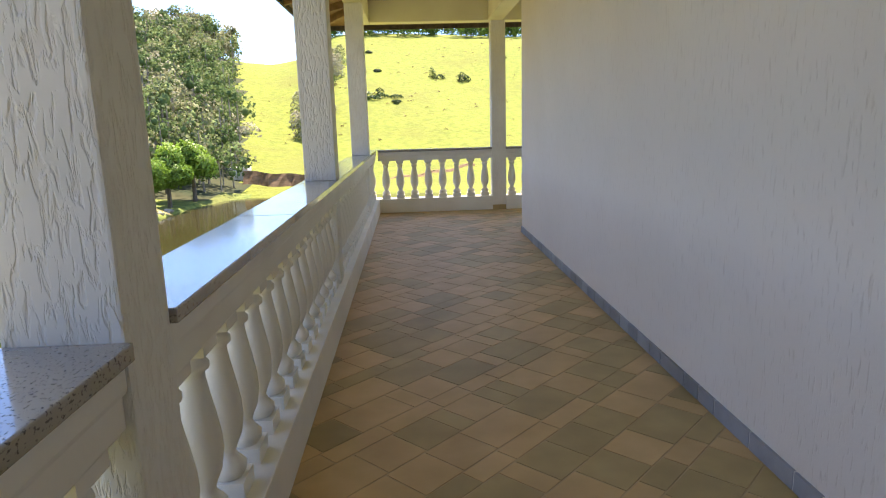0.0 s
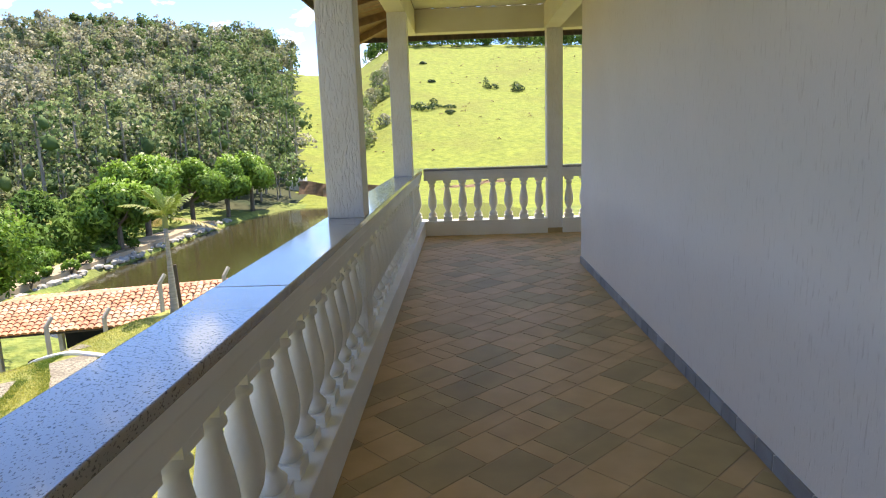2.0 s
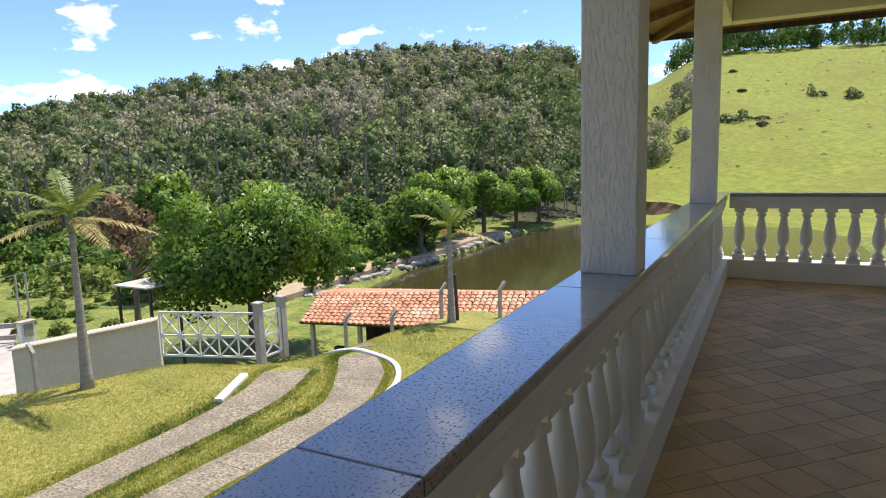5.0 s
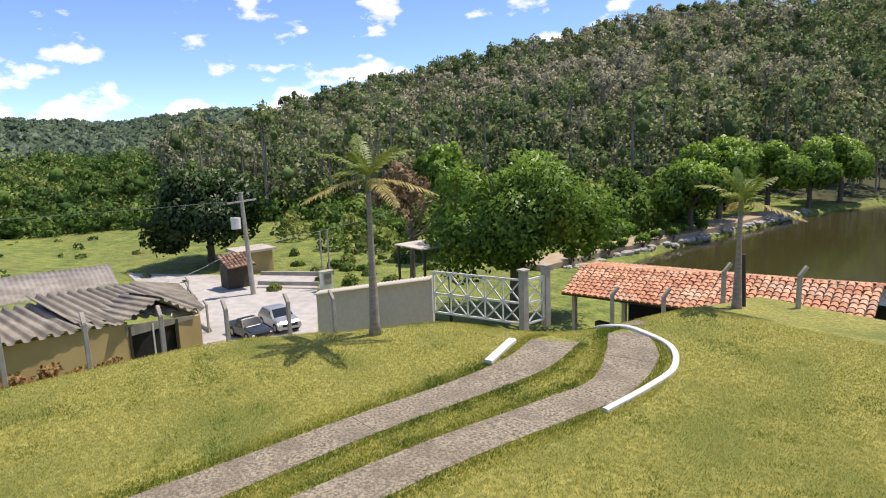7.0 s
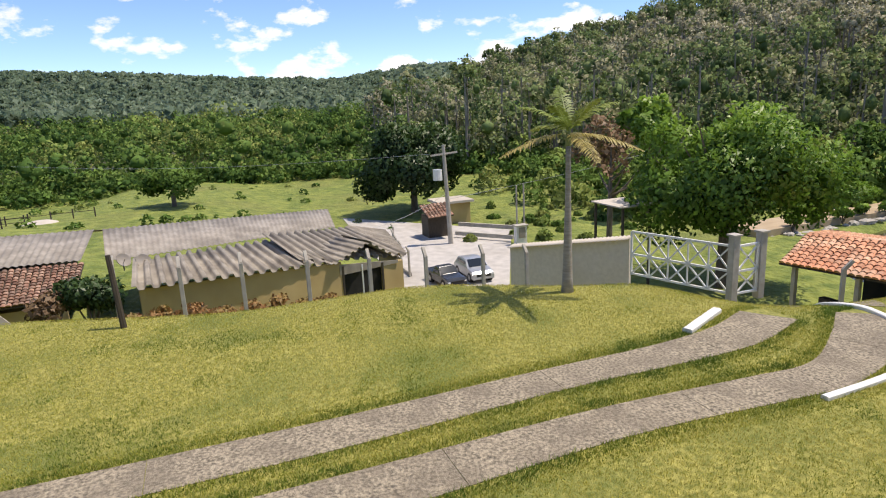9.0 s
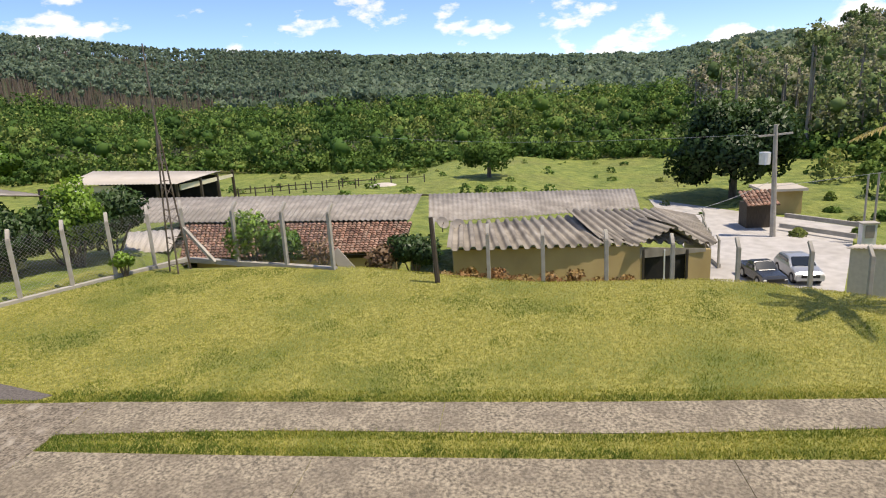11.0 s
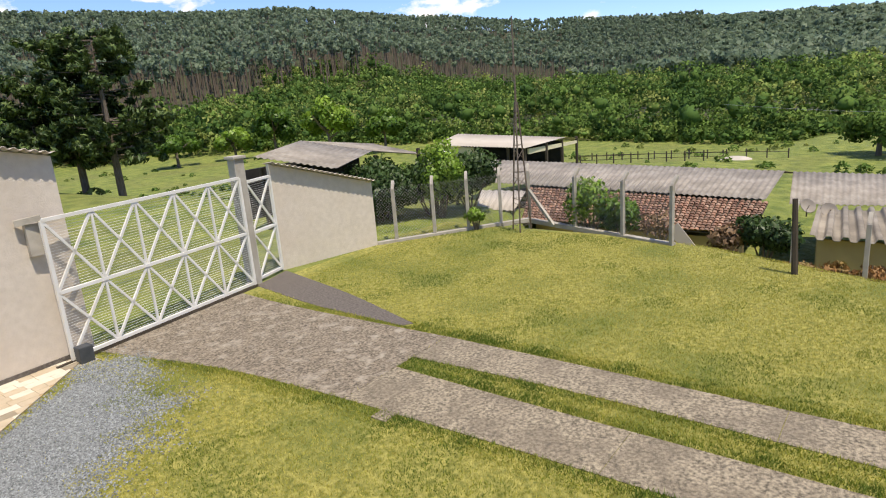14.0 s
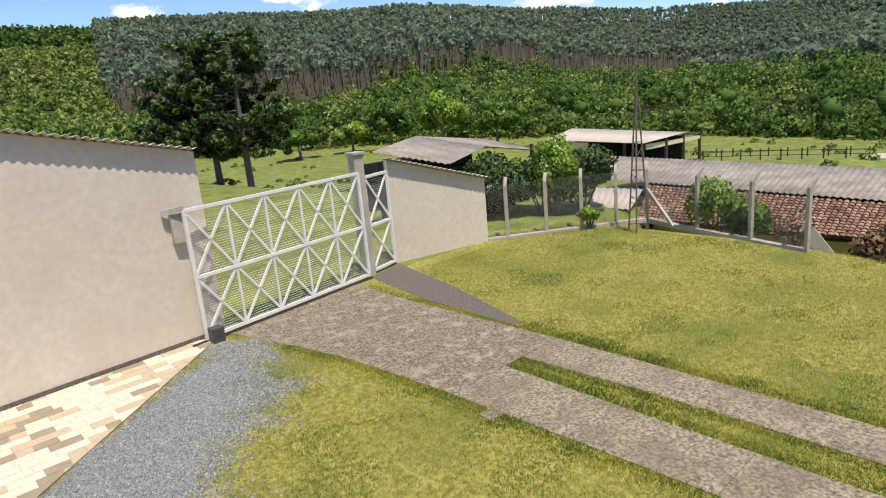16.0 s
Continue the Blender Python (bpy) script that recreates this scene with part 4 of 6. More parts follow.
wall_box("lean_to_wall", (-27.5, -15.8, -8.6), (-24.6, -7.8, -5.0), M_ochre, b1)
wave_sheet((-22.9, -17.9, -4.15), (-23.6, -16.3, -4.25), (-26.6, -17.4, -3.95), (-25.6, -19.3, -3.8), 0.25, 0.05, M_fibro_light, "side_roof", b1)
# Black wall body stands in for the shade under the side roof.
wall_box("side_wall_shade", (-26.2, -18.6, -8.0), (-23.4, -17.0, -4.35), M_black, b1)

# workshop with channel roof
b2 = thing("farm_workshop", "ochre workshop with weathered channel-sheet roof and small gable", "building")
wave_sheet((-29.4, -6.5, -4.62), (-34.2, 4.2, -5.2), (-39.8, 4.9, -5.05), (-34.9, -7.2, -4.1), 0.25, 0.055, M_fibro, "corrugated_roof", b2)
wave_sheet((-25.0, -5.2, -4.92), (-27.6, 2.7, -5.6), (-31.5, 1.3, -5.0), (-28.7, -5.4, -4.62), 0.52, 0.17, M_fibro_dark, "channel_roof", b2, True, 0.03, 14)
wave_sheet((-27.6, 1.2, -5.35), (-29.3, 6.7, -6.1), (-33.8, 4.7, -5.3), (-30.7, 0.0, -4.55), 0.52, 0.17, M_fibro_dark, "channel_roof", b2, True, 0.03, 14)
wave_sheet((-29.3, 6.7, -6.1), (-36.5, 7.6, -6.2), (-34.2, 4.9, -5.3), (-33.8, 4.6, -5.3), 0.52, 0.15, M_fibro_dark, "channel_roof", b2, True, 0.03, 14)
wave_sheet((-27.3, 2.6, -5.62), (-28.3, 4.6, -5.0), (-30.6, 3.7, -5.0), (-29.6, 1.7, -5.5), 0.4, 0.1, M_fibro_dark, "gable_roof", b2, True, 0.03, 14)
wave_sheet((-28.3, 4.6, -5.0), (-28.7, 6.1, -6.05), (-31.0, 5.6, -5.9), (-30.6, 3.7, -5.0), 0.4, 0.1, M_fibro_dark, "gable_roof", b2, True, 0.03, 14)
def quad_wall(name, a, b, z0, za, zb, t, mat, parent):
    a, b = Vector((*a, 0)), Vector((*b, 0))
    d = (b - a).normalized()
    s = Vector((-d.y, d.x, 0)) * t
    bm = bmesh.new()
    v = [bm.verts.new(p) for p in (a + Vector((0, 0, z0)), b + Vector((0, 0, z0)), b + Vector((0, 0, zb)), a + Vector((0, 0, za)), a + s + Vector((0, 0, z0)), b + s + Vector((0, 0, z0)), b + s + Vector((0, 0, zb)), a + s + Vector((0, 0, za)))]
    for f in ((0, 1, 2, 3), (7, 6, 5, 4), (0, 4, 5, 1), (1, 5, 6, 2), (2, 6, 7, 3), (3, 7, 4, 0)):
        bm.faces.new([v[i] for i in f])
    bmesh.ops.recalc_face_normals(bm, faces=bm.faces)
    return part(name, bm, mat, parent)
quad_wall("workshop_wall", (-25.6, -5.0), (-27.75, 3.1), -9.6, -5.05, -5.6, 0.2, M_ochre, b2)
quad_wall("workshop_wall", (-28.35, 5.2), (-28.75, 6.3), -9.6, -6.05, -6.15, 0.2, M_ochre, b2)
quad_wall("workshop_wall", (-28.75, 6.3), (-36.0, 7.2), -9.6, -6.2, -6.3, 0.2, M_ochre, b2)
quad_wall("workshop_wall", (-28.0, -5.2), (-25.6, -5.0), -9.6, -4.9, -5.1, 0.2, M_ochre, b2)
# Solid black sheet in place of the shaded doorway.
quad_wall("opening_shade_sheet", (-28.3, 3.2), (-28.7, 5.2), -9.6, -6.0, -6.1, 0.1, M_black, b2)
part("door_frame", bar((-27.75, 3.15, -9.5), (-27.75, 3.15, -5.8), 0.09, 0.09), M_dark, b2)
part("door_frame", bar((-28.3, 5.15, -9.5), (-28.3, 5.15, -6.0), 0.09, 0.09), M_dark, b2)
part("door_frame", bar((-28.0, 4.1, -9.5), (-28.0, 4.1, -5.9), 0.06, 0.06), M_white, b2)
quad_wall("gable_panel", (-27.7, 3.0), (-28.55, 6.0), -6.2, -5.7, -6.05, 0.05, M_fibro_dark, b2)

# open barn on the far side of the yard
b3 = thing("open_barn", "open cream barn with a pale corrugated roof", "barn")
zb = -6.9
wave_sheet((-49.0, -40.3, -4.25), (-52.2, -31.8, -4.95), (-59.5, -31.3, -4.75), (-55.6, -42.0, -3.8), 0.3, 0.06, M_fibro_light, "corrugated_roof", b3, per=4)
wave_sheet((-62.0, -43.0, -5.0), (-65.0, -31.0, -5.6), (-59.5, -31.3, -4.77), (-55.6, -42.0, -3.82), 0.3, 0.06, M_fibro_light, "corrugated_roof", b3, per=4)
quad_wall("barn_wall", (-49.9, -39.9), (-50.9, -36.9), zb - 1, -4.5, -4.7, 0.25, M_cream, b3)
quad_wall("barn_wall", (-53.0, -32.0), (-62.0, -31.2), -5.6, -5.1, -5.3, 0.15, M_cream, b3)
# Black back wall paints the shade inside the barn.
quad_wall("barn_back_shade", (-56.0, -42.0), (-60.0, -32.0), zb - 1, -4.4, -5.1, 0.25, M_black, b3)
for x, y in ((-52.2, -33.8), (-52.6, -32.2), (-56.0, -31.7), (-59.0, -31.5), (-62.0, -31.3)):
    part("barn_post", bar((x, y, zb - 0.8), (x, y, -4.9), 0.22, 0.22), M_dark, b3)
part("pen_rail", bar((-50.9, -36.9, zb + 0.7), (-52.3, -32.3, zb + 0.5), 0.1, 0.1), M_white, b3)
tk = thing("water_tank", "small white tank under a conical cover", "tank")
part("tank_body", tube([(-45.9, -36.5, gz(-45.9, -36.5) - 0.3), (-45.9, -36.5, -5.0)], [0.6, 0.6], 14), M_dark, tk)
part("tank_cover", lathe([(0.95, 0.0), (0.62, 0.38), (0.2, 0.72), (0.0, 0.78)], 14), M_white, tk).location = (-45.9, -36.5, -5.05)

# shed beyond the wall by the gate
b4 = thing("low_shed", "low open shed with a pale corrugated roof", "shed")
wave_sheet((-14.6, -21.9, -0.72), (-16.2, -19.3, -1.35), (-21.4, -22.3, -1.35), (-19.2, -24.6, -0.62), 0.25, 0.05, M_fibro, "corrugated_roof", b4)
wave_sheet((-23.8, -24.5, -1.3), (-24.2, -21.3, -1.9), (-21.4, -22.3, -1.37), (-19.2, -24.6, -0.64), 0.25, 0.05, M_fibro, "corrugated_roof", b4)
for x, y in ((-16.3, -19.8), (-21.2, -22.0), (-23.8, -21.6), (-15.2, -22.3), (-19.5, -24.2)):
    part("shed_post", bar((x, y, -5.0), (x, y, -1.5 if x < -16 else -1.2), 0.14, 0.14), M_dark, b4)
# Back coloured black for the shaded inside of the shed.
part("shed_back_shade", box((-23.0, -25.0, -5.0), (-16.0, -24.8, -1.5)), M_black, b4)

# tile-roofed shelter by the pond
b5 = thing("tiled_shelter", "open shelter with an orange clay tile roof beside the pond", "shelter")
tile_rows((-17.8, 18.3, -5.52), (-6.6, 19.6, -5.15), (-7.6, 24.3, -4.62), (-19.75, 22.1, -5.17), M_clay, "clay_roof", b5, 0.26, 0.42)
tile_rows((-6.0, 28.6, -5.5), (-21.8, 26.2, -5.9), (-19.75, 22.1, -5.19), (-7.6, 24.3, -4.64), M_clay, "clay_roof", b5, 0.26, 0.42)
for x, y in ((-17.4, 18.7), (-15.0, 18.9), (-12.5, 19.2), (-10.0, 19.5)):
    part("shelter_post", bar((x, y, -8.2), (x, y, -5.5), 0.16, 0.16), M_post, b5)
# Black sheet gives the shelter its shaded inside.
part("shelter_back_shade", box((-19.0, 25.0, -8.5), (-7.0, 25.15, -5.6)), M_black, b5)
part("counter", box((-17.0, 19.6, -8.2), (-9.0, 19.9, -6.9)), M_dark, b5)

# ---- pond ----
bm = bmesh.new()
vs = []
for k in range(80):
    c, sn = math.cos(k * math.pi / 40), math.sin(k * math.pi / 40)
    r4 = (c ** 4 + sn ** 4) ** -0.25 * (1.0 + 0.012 * math.sin(k * 1.9))
    vs.append(bm.verts.new((-11.5 + 21.7 * c * r4, 67 + 37 * sn * r4, -9.98)))
bm.faces.new(vs)
tagged(part("water", bm, M_water), "still olive-brown pond water", "water", kind="structure")

# ---- lower yard ----
slab("parking_yard", [(-29.5 - k * 1.5, 7.6 + k * 0.12) for k in range(22)], [(-26.5 - k * 0.95, 10.8 + k * 0.5) for k in range(22)], M_gravelpark, 0.05).name = "parking_yard"
tagged(bpy.data.objects["parking_yard"], "pale gravel parking yard", "parking yard", kind="structure")

# ---- trees ----
def crown_mesh(name, centre, radii, n, size, seed, lobes=9, tint=(0.1, 1.0), hollow=0.55, reach=0.58, lobe=(0.36, 0.56)):
    r = np.random.default_rng(seed)
    lo = r.normal(size=(lobes, 3)); lo /= np.linalg.norm(lo, axis=1, keepdims=True)
    lo[:, 2] = np.abs(lo[:, 2]) * 1.1 - 0.25
    cen = lo * reach * r.uniform(0.7, 1.15, (lobes, 1))
    rad = r.uniform(*lobe, lobes)
    which = r.integers(0, lobes, n)
    d = r.normal(size=(n, 3)); d /= np.linalg.norm(d, axis=1, keepdims=True)
    p = cen[which] + d * (rad[which] * r.uniform(hollow, 1.06, n))[:, None]
    p[:, 2] = np.where(p[:, 2] < -0.55, -0.55 + (p[:, 2] + 0.55) * 0.3, p[:, 2])
    out = d * 0.75 + p * 0.5
    v, f, nr = cards(np.array(centre) + p * np.array(radii), size * r.uniform(0.6, 1.3, n), out, 0.35, r)
    # Tint climbs with height: lit tops and shaded undersides painted into the leaves.
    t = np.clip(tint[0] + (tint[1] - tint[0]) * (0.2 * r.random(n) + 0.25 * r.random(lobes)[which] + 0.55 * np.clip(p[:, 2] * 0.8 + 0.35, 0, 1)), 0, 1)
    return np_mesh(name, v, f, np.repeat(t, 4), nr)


def tree(name, label, x, y, h, r, mat, seed, n=2500, size=0.4, trunk=0.35, lobes=10, zbase=None, rz=None, tint=(0, 1), category="tree", group="", bark=None, reach=0.66, lobe=(0.24, 0.46)):
    z = gz(x, y) if zbase is None else zbase
    th = thing(name, label, category, group, at=(x, y, z))
    q = np.random.default_rng(seed)
    rv = rz or (h * (1 - trunk)) / 2 * 1.15
    cz = h - rv * 0.95
    bms = [tube([(0, 0, -0.3), (0.05, 0.02, cz * 0.5), (0.0, 0.08, cz + rv * 0.3)], [r * 0.055 + 0.08, r * 0.045 + 0.06, 0.04], 8)]
    for k in range(7):
        a = q.uniform(0, 6.28)
        z0 = cz * q.uniform(0.55, 1.0)
        e = (math.cos(a) * r * 0.7, math.sin(a) * r * 0.7, z0 + rv * q.uniform(0.3, 0.8))
        bms.append(tube([(0, 0, z0), (e[0] * 0.5, e[1] * 0.5, z0 + (e[2] - z0) * 0.4), e], [r * 0.03 + 0.03, r * 0.02 + 0.02, 0.015], 6))
    part("trunk", merge(bms), bark or M_bark, th)
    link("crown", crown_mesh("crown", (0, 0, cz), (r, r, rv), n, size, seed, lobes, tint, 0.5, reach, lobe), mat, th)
    return th

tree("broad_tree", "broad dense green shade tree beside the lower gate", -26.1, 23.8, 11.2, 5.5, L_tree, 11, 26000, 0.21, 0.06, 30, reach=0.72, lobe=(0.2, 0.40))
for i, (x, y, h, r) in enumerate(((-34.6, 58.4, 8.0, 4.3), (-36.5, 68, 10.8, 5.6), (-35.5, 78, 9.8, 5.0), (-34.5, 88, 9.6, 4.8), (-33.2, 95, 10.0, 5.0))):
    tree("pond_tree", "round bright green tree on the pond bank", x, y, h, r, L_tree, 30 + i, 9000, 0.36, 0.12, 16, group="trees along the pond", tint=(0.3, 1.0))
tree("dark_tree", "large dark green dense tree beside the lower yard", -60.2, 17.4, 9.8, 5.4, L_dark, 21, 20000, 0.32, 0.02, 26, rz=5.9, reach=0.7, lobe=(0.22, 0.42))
tree("field_tree", "low spreading tree in the field", -67.7, -5.2, 4.6, 3.5, L_green, 23, 4500, 0.26, 0.06, 14, tint=(0.0, 0.6))

# ---- woods ----
_bm = bmesh.new()
bmesh.ops.create_icosphere(_bm, subdivisions=1, radius=1.0)
_bm.verts.index_update()
ICO = (np.array([tuple(v.co) for v in _bm.verts]), np.array([[v.index for v in f.verts] for f in _bm.faces]))
_bm.free()

def trunk_stand(name, xs, ys, zs, hs, trunk_mat):
    V, F = [], []
    a = np.arange(3) * 2.094
    for i in range(len(xs)):
        b = 3 * 2 * i
        t = hs[i] * 0.016 + 0.05
        for z, s in ((zs[i] - 1, 1.0), (zs[i] + hs[i] * 0.85, 0.4)):
            for q in a:
                V.append((xs[i] + math.cos(q) * t * s, ys[i] + math.sin(q) * t * s, z))
        F += [(b, b + 1, b + 4, b + 3), (b + 1, b + 2, b + 5, b + 4), (b + 2, b, b + 3, b + 5)]
    return tagged(link(name + "_trunks", np_mesh(name + "_trunks", V, F), trunk_mat or M_trunk), "pale bare trunks of the wood", "trunks", kind="stuff")


def wood(name, label, xs, ys, hs, rs, mat, per, size, tints, seed, trunk_mat=None, low=0.25, shape=1.0, trunks=True):
    r = np.random.default_rng(seed)
    n = len(xs)
    zs = ground_z(xs, ys) - 0.6
    k = n * per
    w = np.repeat(np.arange(n), per)
    # each crown is a cluster of six rounded lobes
    lo = r.normal(size=(n, 6, 3))
    lo /= np.linalg.norm(lo, axis=2, keepdims=True)
    lo[:, :, 2] = np.abs(lo[:, :, 2]) * (1.2 if low < 0.05 else 1.5) - (0.5 if low < 0.05 else 0.55)
    lo *= r.uniform(0.45, 0.75, (n, 6, 1))
    if low < 0.05:
        lo[:, :2, 2] = -0.5
    lr = r.uniform(0.34, 0.58, (n, 6))
    j = r.integers(0, 6, k)
    d = r.normal(size=(k, 3)); d /= np.linalg.norm(d, axis=1, keepdims=True)
    d[:, 2] = np.where(d[:, 2] < -0.5, -d[:, 2], d[:, 2])
    p = lo[w, j] + d * (lr[w, j] * r.uniform(0.72, 1.05, k))[:, None]
    rz = hs / 2 if low < 0.05 else np.minimum(hs * (1 - low) / 2, rs * 1.3)
    cz = zs + hs - rz * (1.15 if low < 0.05 else 1.05)
    c = np.stack([xs[w] + p[:, 0] * rs[w], ys[w] + p[:, 1] * rs[w], cz[w] + p[:, 2] * rz[w] * shape], 1)
    v, f, nr = cards(c, (size[w] if isinstance(size, np.ndarray) else size) * r.uniform(0.6, 1.4, k), d * 0.7 + p * 0.6, 0.3, r, 1.15)
    lt = r.normal(size=(n, 6)) * 0.07
    ob = tagged(link(name, np_mesh(name, v, f, np.repeat(np.clip(tints[w] + lt[w, j] + r.normal(size=k) * 0.03, 0, 1), 4), nr), mat), label, "woods", kind="stuff")
    if per < 60:
        return trunk_stand(name, xs, ys, zs, hs, trunk_mat) if trunks else ob
    ico_v, ico_f = ICO
    m = np.repeat(np.arange(n), 2)
    jit = r.uniform(0.7, 1.2, (2 * n, 12, 1))
    sc3 = np.stack([rs[m], rs[m], rz[m]], 1)[:, None, :]
    cv = (ico_v[None] * jit * 0.42 * lr[:, 2:4].reshape(-1, 1, 1) + lo[:, 2:4].reshape(-1, 1, 3) * 0.8) * sc3 + np.stack([xs[m], ys[m], cz[m]], 1)[:, None, :]
    cf = ico_f[None] + (np.arange(2 * n) * 12)[:, None, None]
    # Filler cores inside the crowns; the halved tint paints their inner shade.
    tagged(link(name + "_shaded_core", np_mesh(name + "_shaded_core", cv.reshape(-1, 3), cf.reshape(-1, 3), np.repeat(np.clip(tints[m] * 0.5, 0, 1), 12)), mat), "inner filler of the crowns, coloured darker for shade", "woods", kind="stuff")
    return trunk_stand(name, xs, ys, zs, hs, trunk_mat) if trunks else ob

M_trunk = surf("pale_trunks", (0.20, 0.17, 0.14), (0.36, 0.32, 0.27), 0.3, 0.9, 0)
M_euctrunk = surf("eucalyptus_trunks", (0.11, 0.085, 0.062), (0.20, 0.16, 0.12), 0.1, 0.9, 0)

def polar(n, a0, a1, d0, d1, seed, power=1.0):
    r = np.random.default_rng(seed)
    a = np.radians(r.uniform(a0, a1, n))
    u = r.random(n) ** power
    lo = d0(np.degrees(a)) if callable(d0) else d0
    hi = d1(np.degrees(a)) if callable(d1) else d1
    D = np.sqrt(lo ** 2 + (hi ** 2 - lo ** 2) * u)
    return D * np.cos(a), D * np.sin(a) - 2.4, D, np.degrees(a), r

edge0 = lambda a: np.interp(a, [101, 104, 112, 125, 150, 165, 178, 191, 197, 203, 217, 262], [125, 112, 108, 92, 92, 102, 101, 98, 101, 112, 126, 170])
ridge = lambda a: np.interp(a, SKYLINE[:, 0], SKYLINE[:, 3])
# the wooded hill, part bare grey crowns
x, y, D, A, r = polar(3300, 104.6, 165, edge0, lambda a: np.minimum(ridge(a) * 1.06, 480), 41, 1.15)
dry = np.clip(0.50 + 0.22 * np.sin(x * 0.035) + 0.2 * np.sin(y * 0.05 + 1) + r.normal(size=len(x)) * 0.2 + 0.12, 0, 1) * smooth((D - 95) / 45)
tn = np.where(r.random(len(x)) < 0.36 + 0.25 * smooth((D - 240) / 80), r.uniform(0, 0.3, len(x)), dry * 0.66)
tn = np.where(D < 120, r.uniform(0, 0.45, len(x)), tn)
wood("hill_wood", "mixed wood of grey-brown and green trees on the hillside", x, y, r.uniform(0, 1, len(x)) ** 1.6 * 12 + 7, r.uniform(2.2, 5.2, len(x)), L_forest, 118, 0.38 + D / 560, tn, 42, low=0.12)
# the green valley wood
x, y, D, A, r = polar(1650, 150, 232, edge0, lambda a: np.interp(a, [150, 165, 232], [300, 420, 330]), 43)
hs = 4.5 + 11 * r.random(len(x)) ** 1.9
wood("valley_wood", "dense green mixed wood across the valley", x, y, hs, (1.5 + 0.36 * hs) * r.uniform(0.8, 1.3, len(x)), L_green, 165, 0.36 + D / 600, np.clip(r.uniform(0, 1, len(x)) ** 1.7, 0, 1), 44, low=0.0, trunks=False)
x, y, D, A, r = polar(800, 150, 234, lambda a: edge0(a) - 3, lambda a: edge0(a) + 16, 57)
wood("wood_edge_scrub", "low bushy scrub along the foot of the valley wood", x, y, r.uniform(2.2, 5.0, len(x)), r.uniform(1.6, 3.2, len(x)), L_green, 60, 0.55, r.uniform(0, 0.9, len(x)) ** 1.5, 58, low=0.0, trunks=False)
x, y, D, A, r = polar(500, 228, 265, lambda a: np.interp(a, [228, 262], [135, 165]), 240, 45)
wood("south_wood", "green wood below the plantation", x, y, r.uniform(6, 12, len(x)), r.uniform(3.0, 5.5, len(x)), L_green, 90, 0.95, r.uniform(0, 1, len(x)), 46, low=0.0, trunks=False)
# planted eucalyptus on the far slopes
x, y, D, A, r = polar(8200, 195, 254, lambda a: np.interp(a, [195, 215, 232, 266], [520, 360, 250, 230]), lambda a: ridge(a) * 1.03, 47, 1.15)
wood("plantation", "tall even eucalyptus plantation on the far slope", x, y, r.uniform(16, 23, len(x)), r.uniform(1.7, 2.9, len(x)), L_euc_haze, 22, 1.1 + D / 640, r.uniform(0, 1, len(x)), 48, M_euctrunk, 0.52)
# Far ridges take the same leaf colour with haze painted in.
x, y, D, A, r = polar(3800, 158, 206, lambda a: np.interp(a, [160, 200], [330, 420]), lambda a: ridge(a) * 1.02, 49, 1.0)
wood("far_wood", "distant wooded ridges", x, y, r.uniform(9, 15, len(x)), r.uniform(5, 9, len(x)), L_euc_haze, 22, 3.0 + D / 320, np.clip(0.3 + 0.35 * np.sin(x * 0.012) * np.sin(y * 0.016) + r.normal(size=len(x)) * 0.12, 0, 1), 50, trunks=False)
# lighter regrowth south of the plantation, under a dark ridge
x, y, D, A, r = polar(1500, 253.6, 268, 225, lambda a: ridge(a) * 0.74, 53)
wood("regrowth", "light green young regrowth on the southern slope", x, y, r.uniform(4, 9, len(x)), r.uniform(2.5, 4.5, len(x)), L_green, 28, 1.05 + D / 450, r.uniform(0.35, 1, len(x)), 54, low=0.0, trunks=False)
x, y, D, A, r = polar(900, 253, 268, lambda a: ridge(a) * 0.70, lambda a: ridge(a) * 1.03, 55)
wood("ridge_plantation", "dark planted trees along the southern ridge", x, y, r.uniform(12, 18, len(x)), r.uniform(2.5, 4, len(x)), L_green, 30, 3.0, r.uniform(0, 0.3, len(x)), 56, low=0.0, trunks=False)
# trees along the top of the pasture
x, y, D, A, r = polar(480, 60, 98, 304, 350, 51)
wood("ridge_wood", "row of dark trees along the top of the pasture", x, y, 8 + 13 * r.random(len(x)) ** 1.4, r.uniform(2.0, 4.5, len(x)), L_green, 80, 0.9, r.uniform(0.0, 0.5, len(x)), 52, low=0.0, trunks=False)

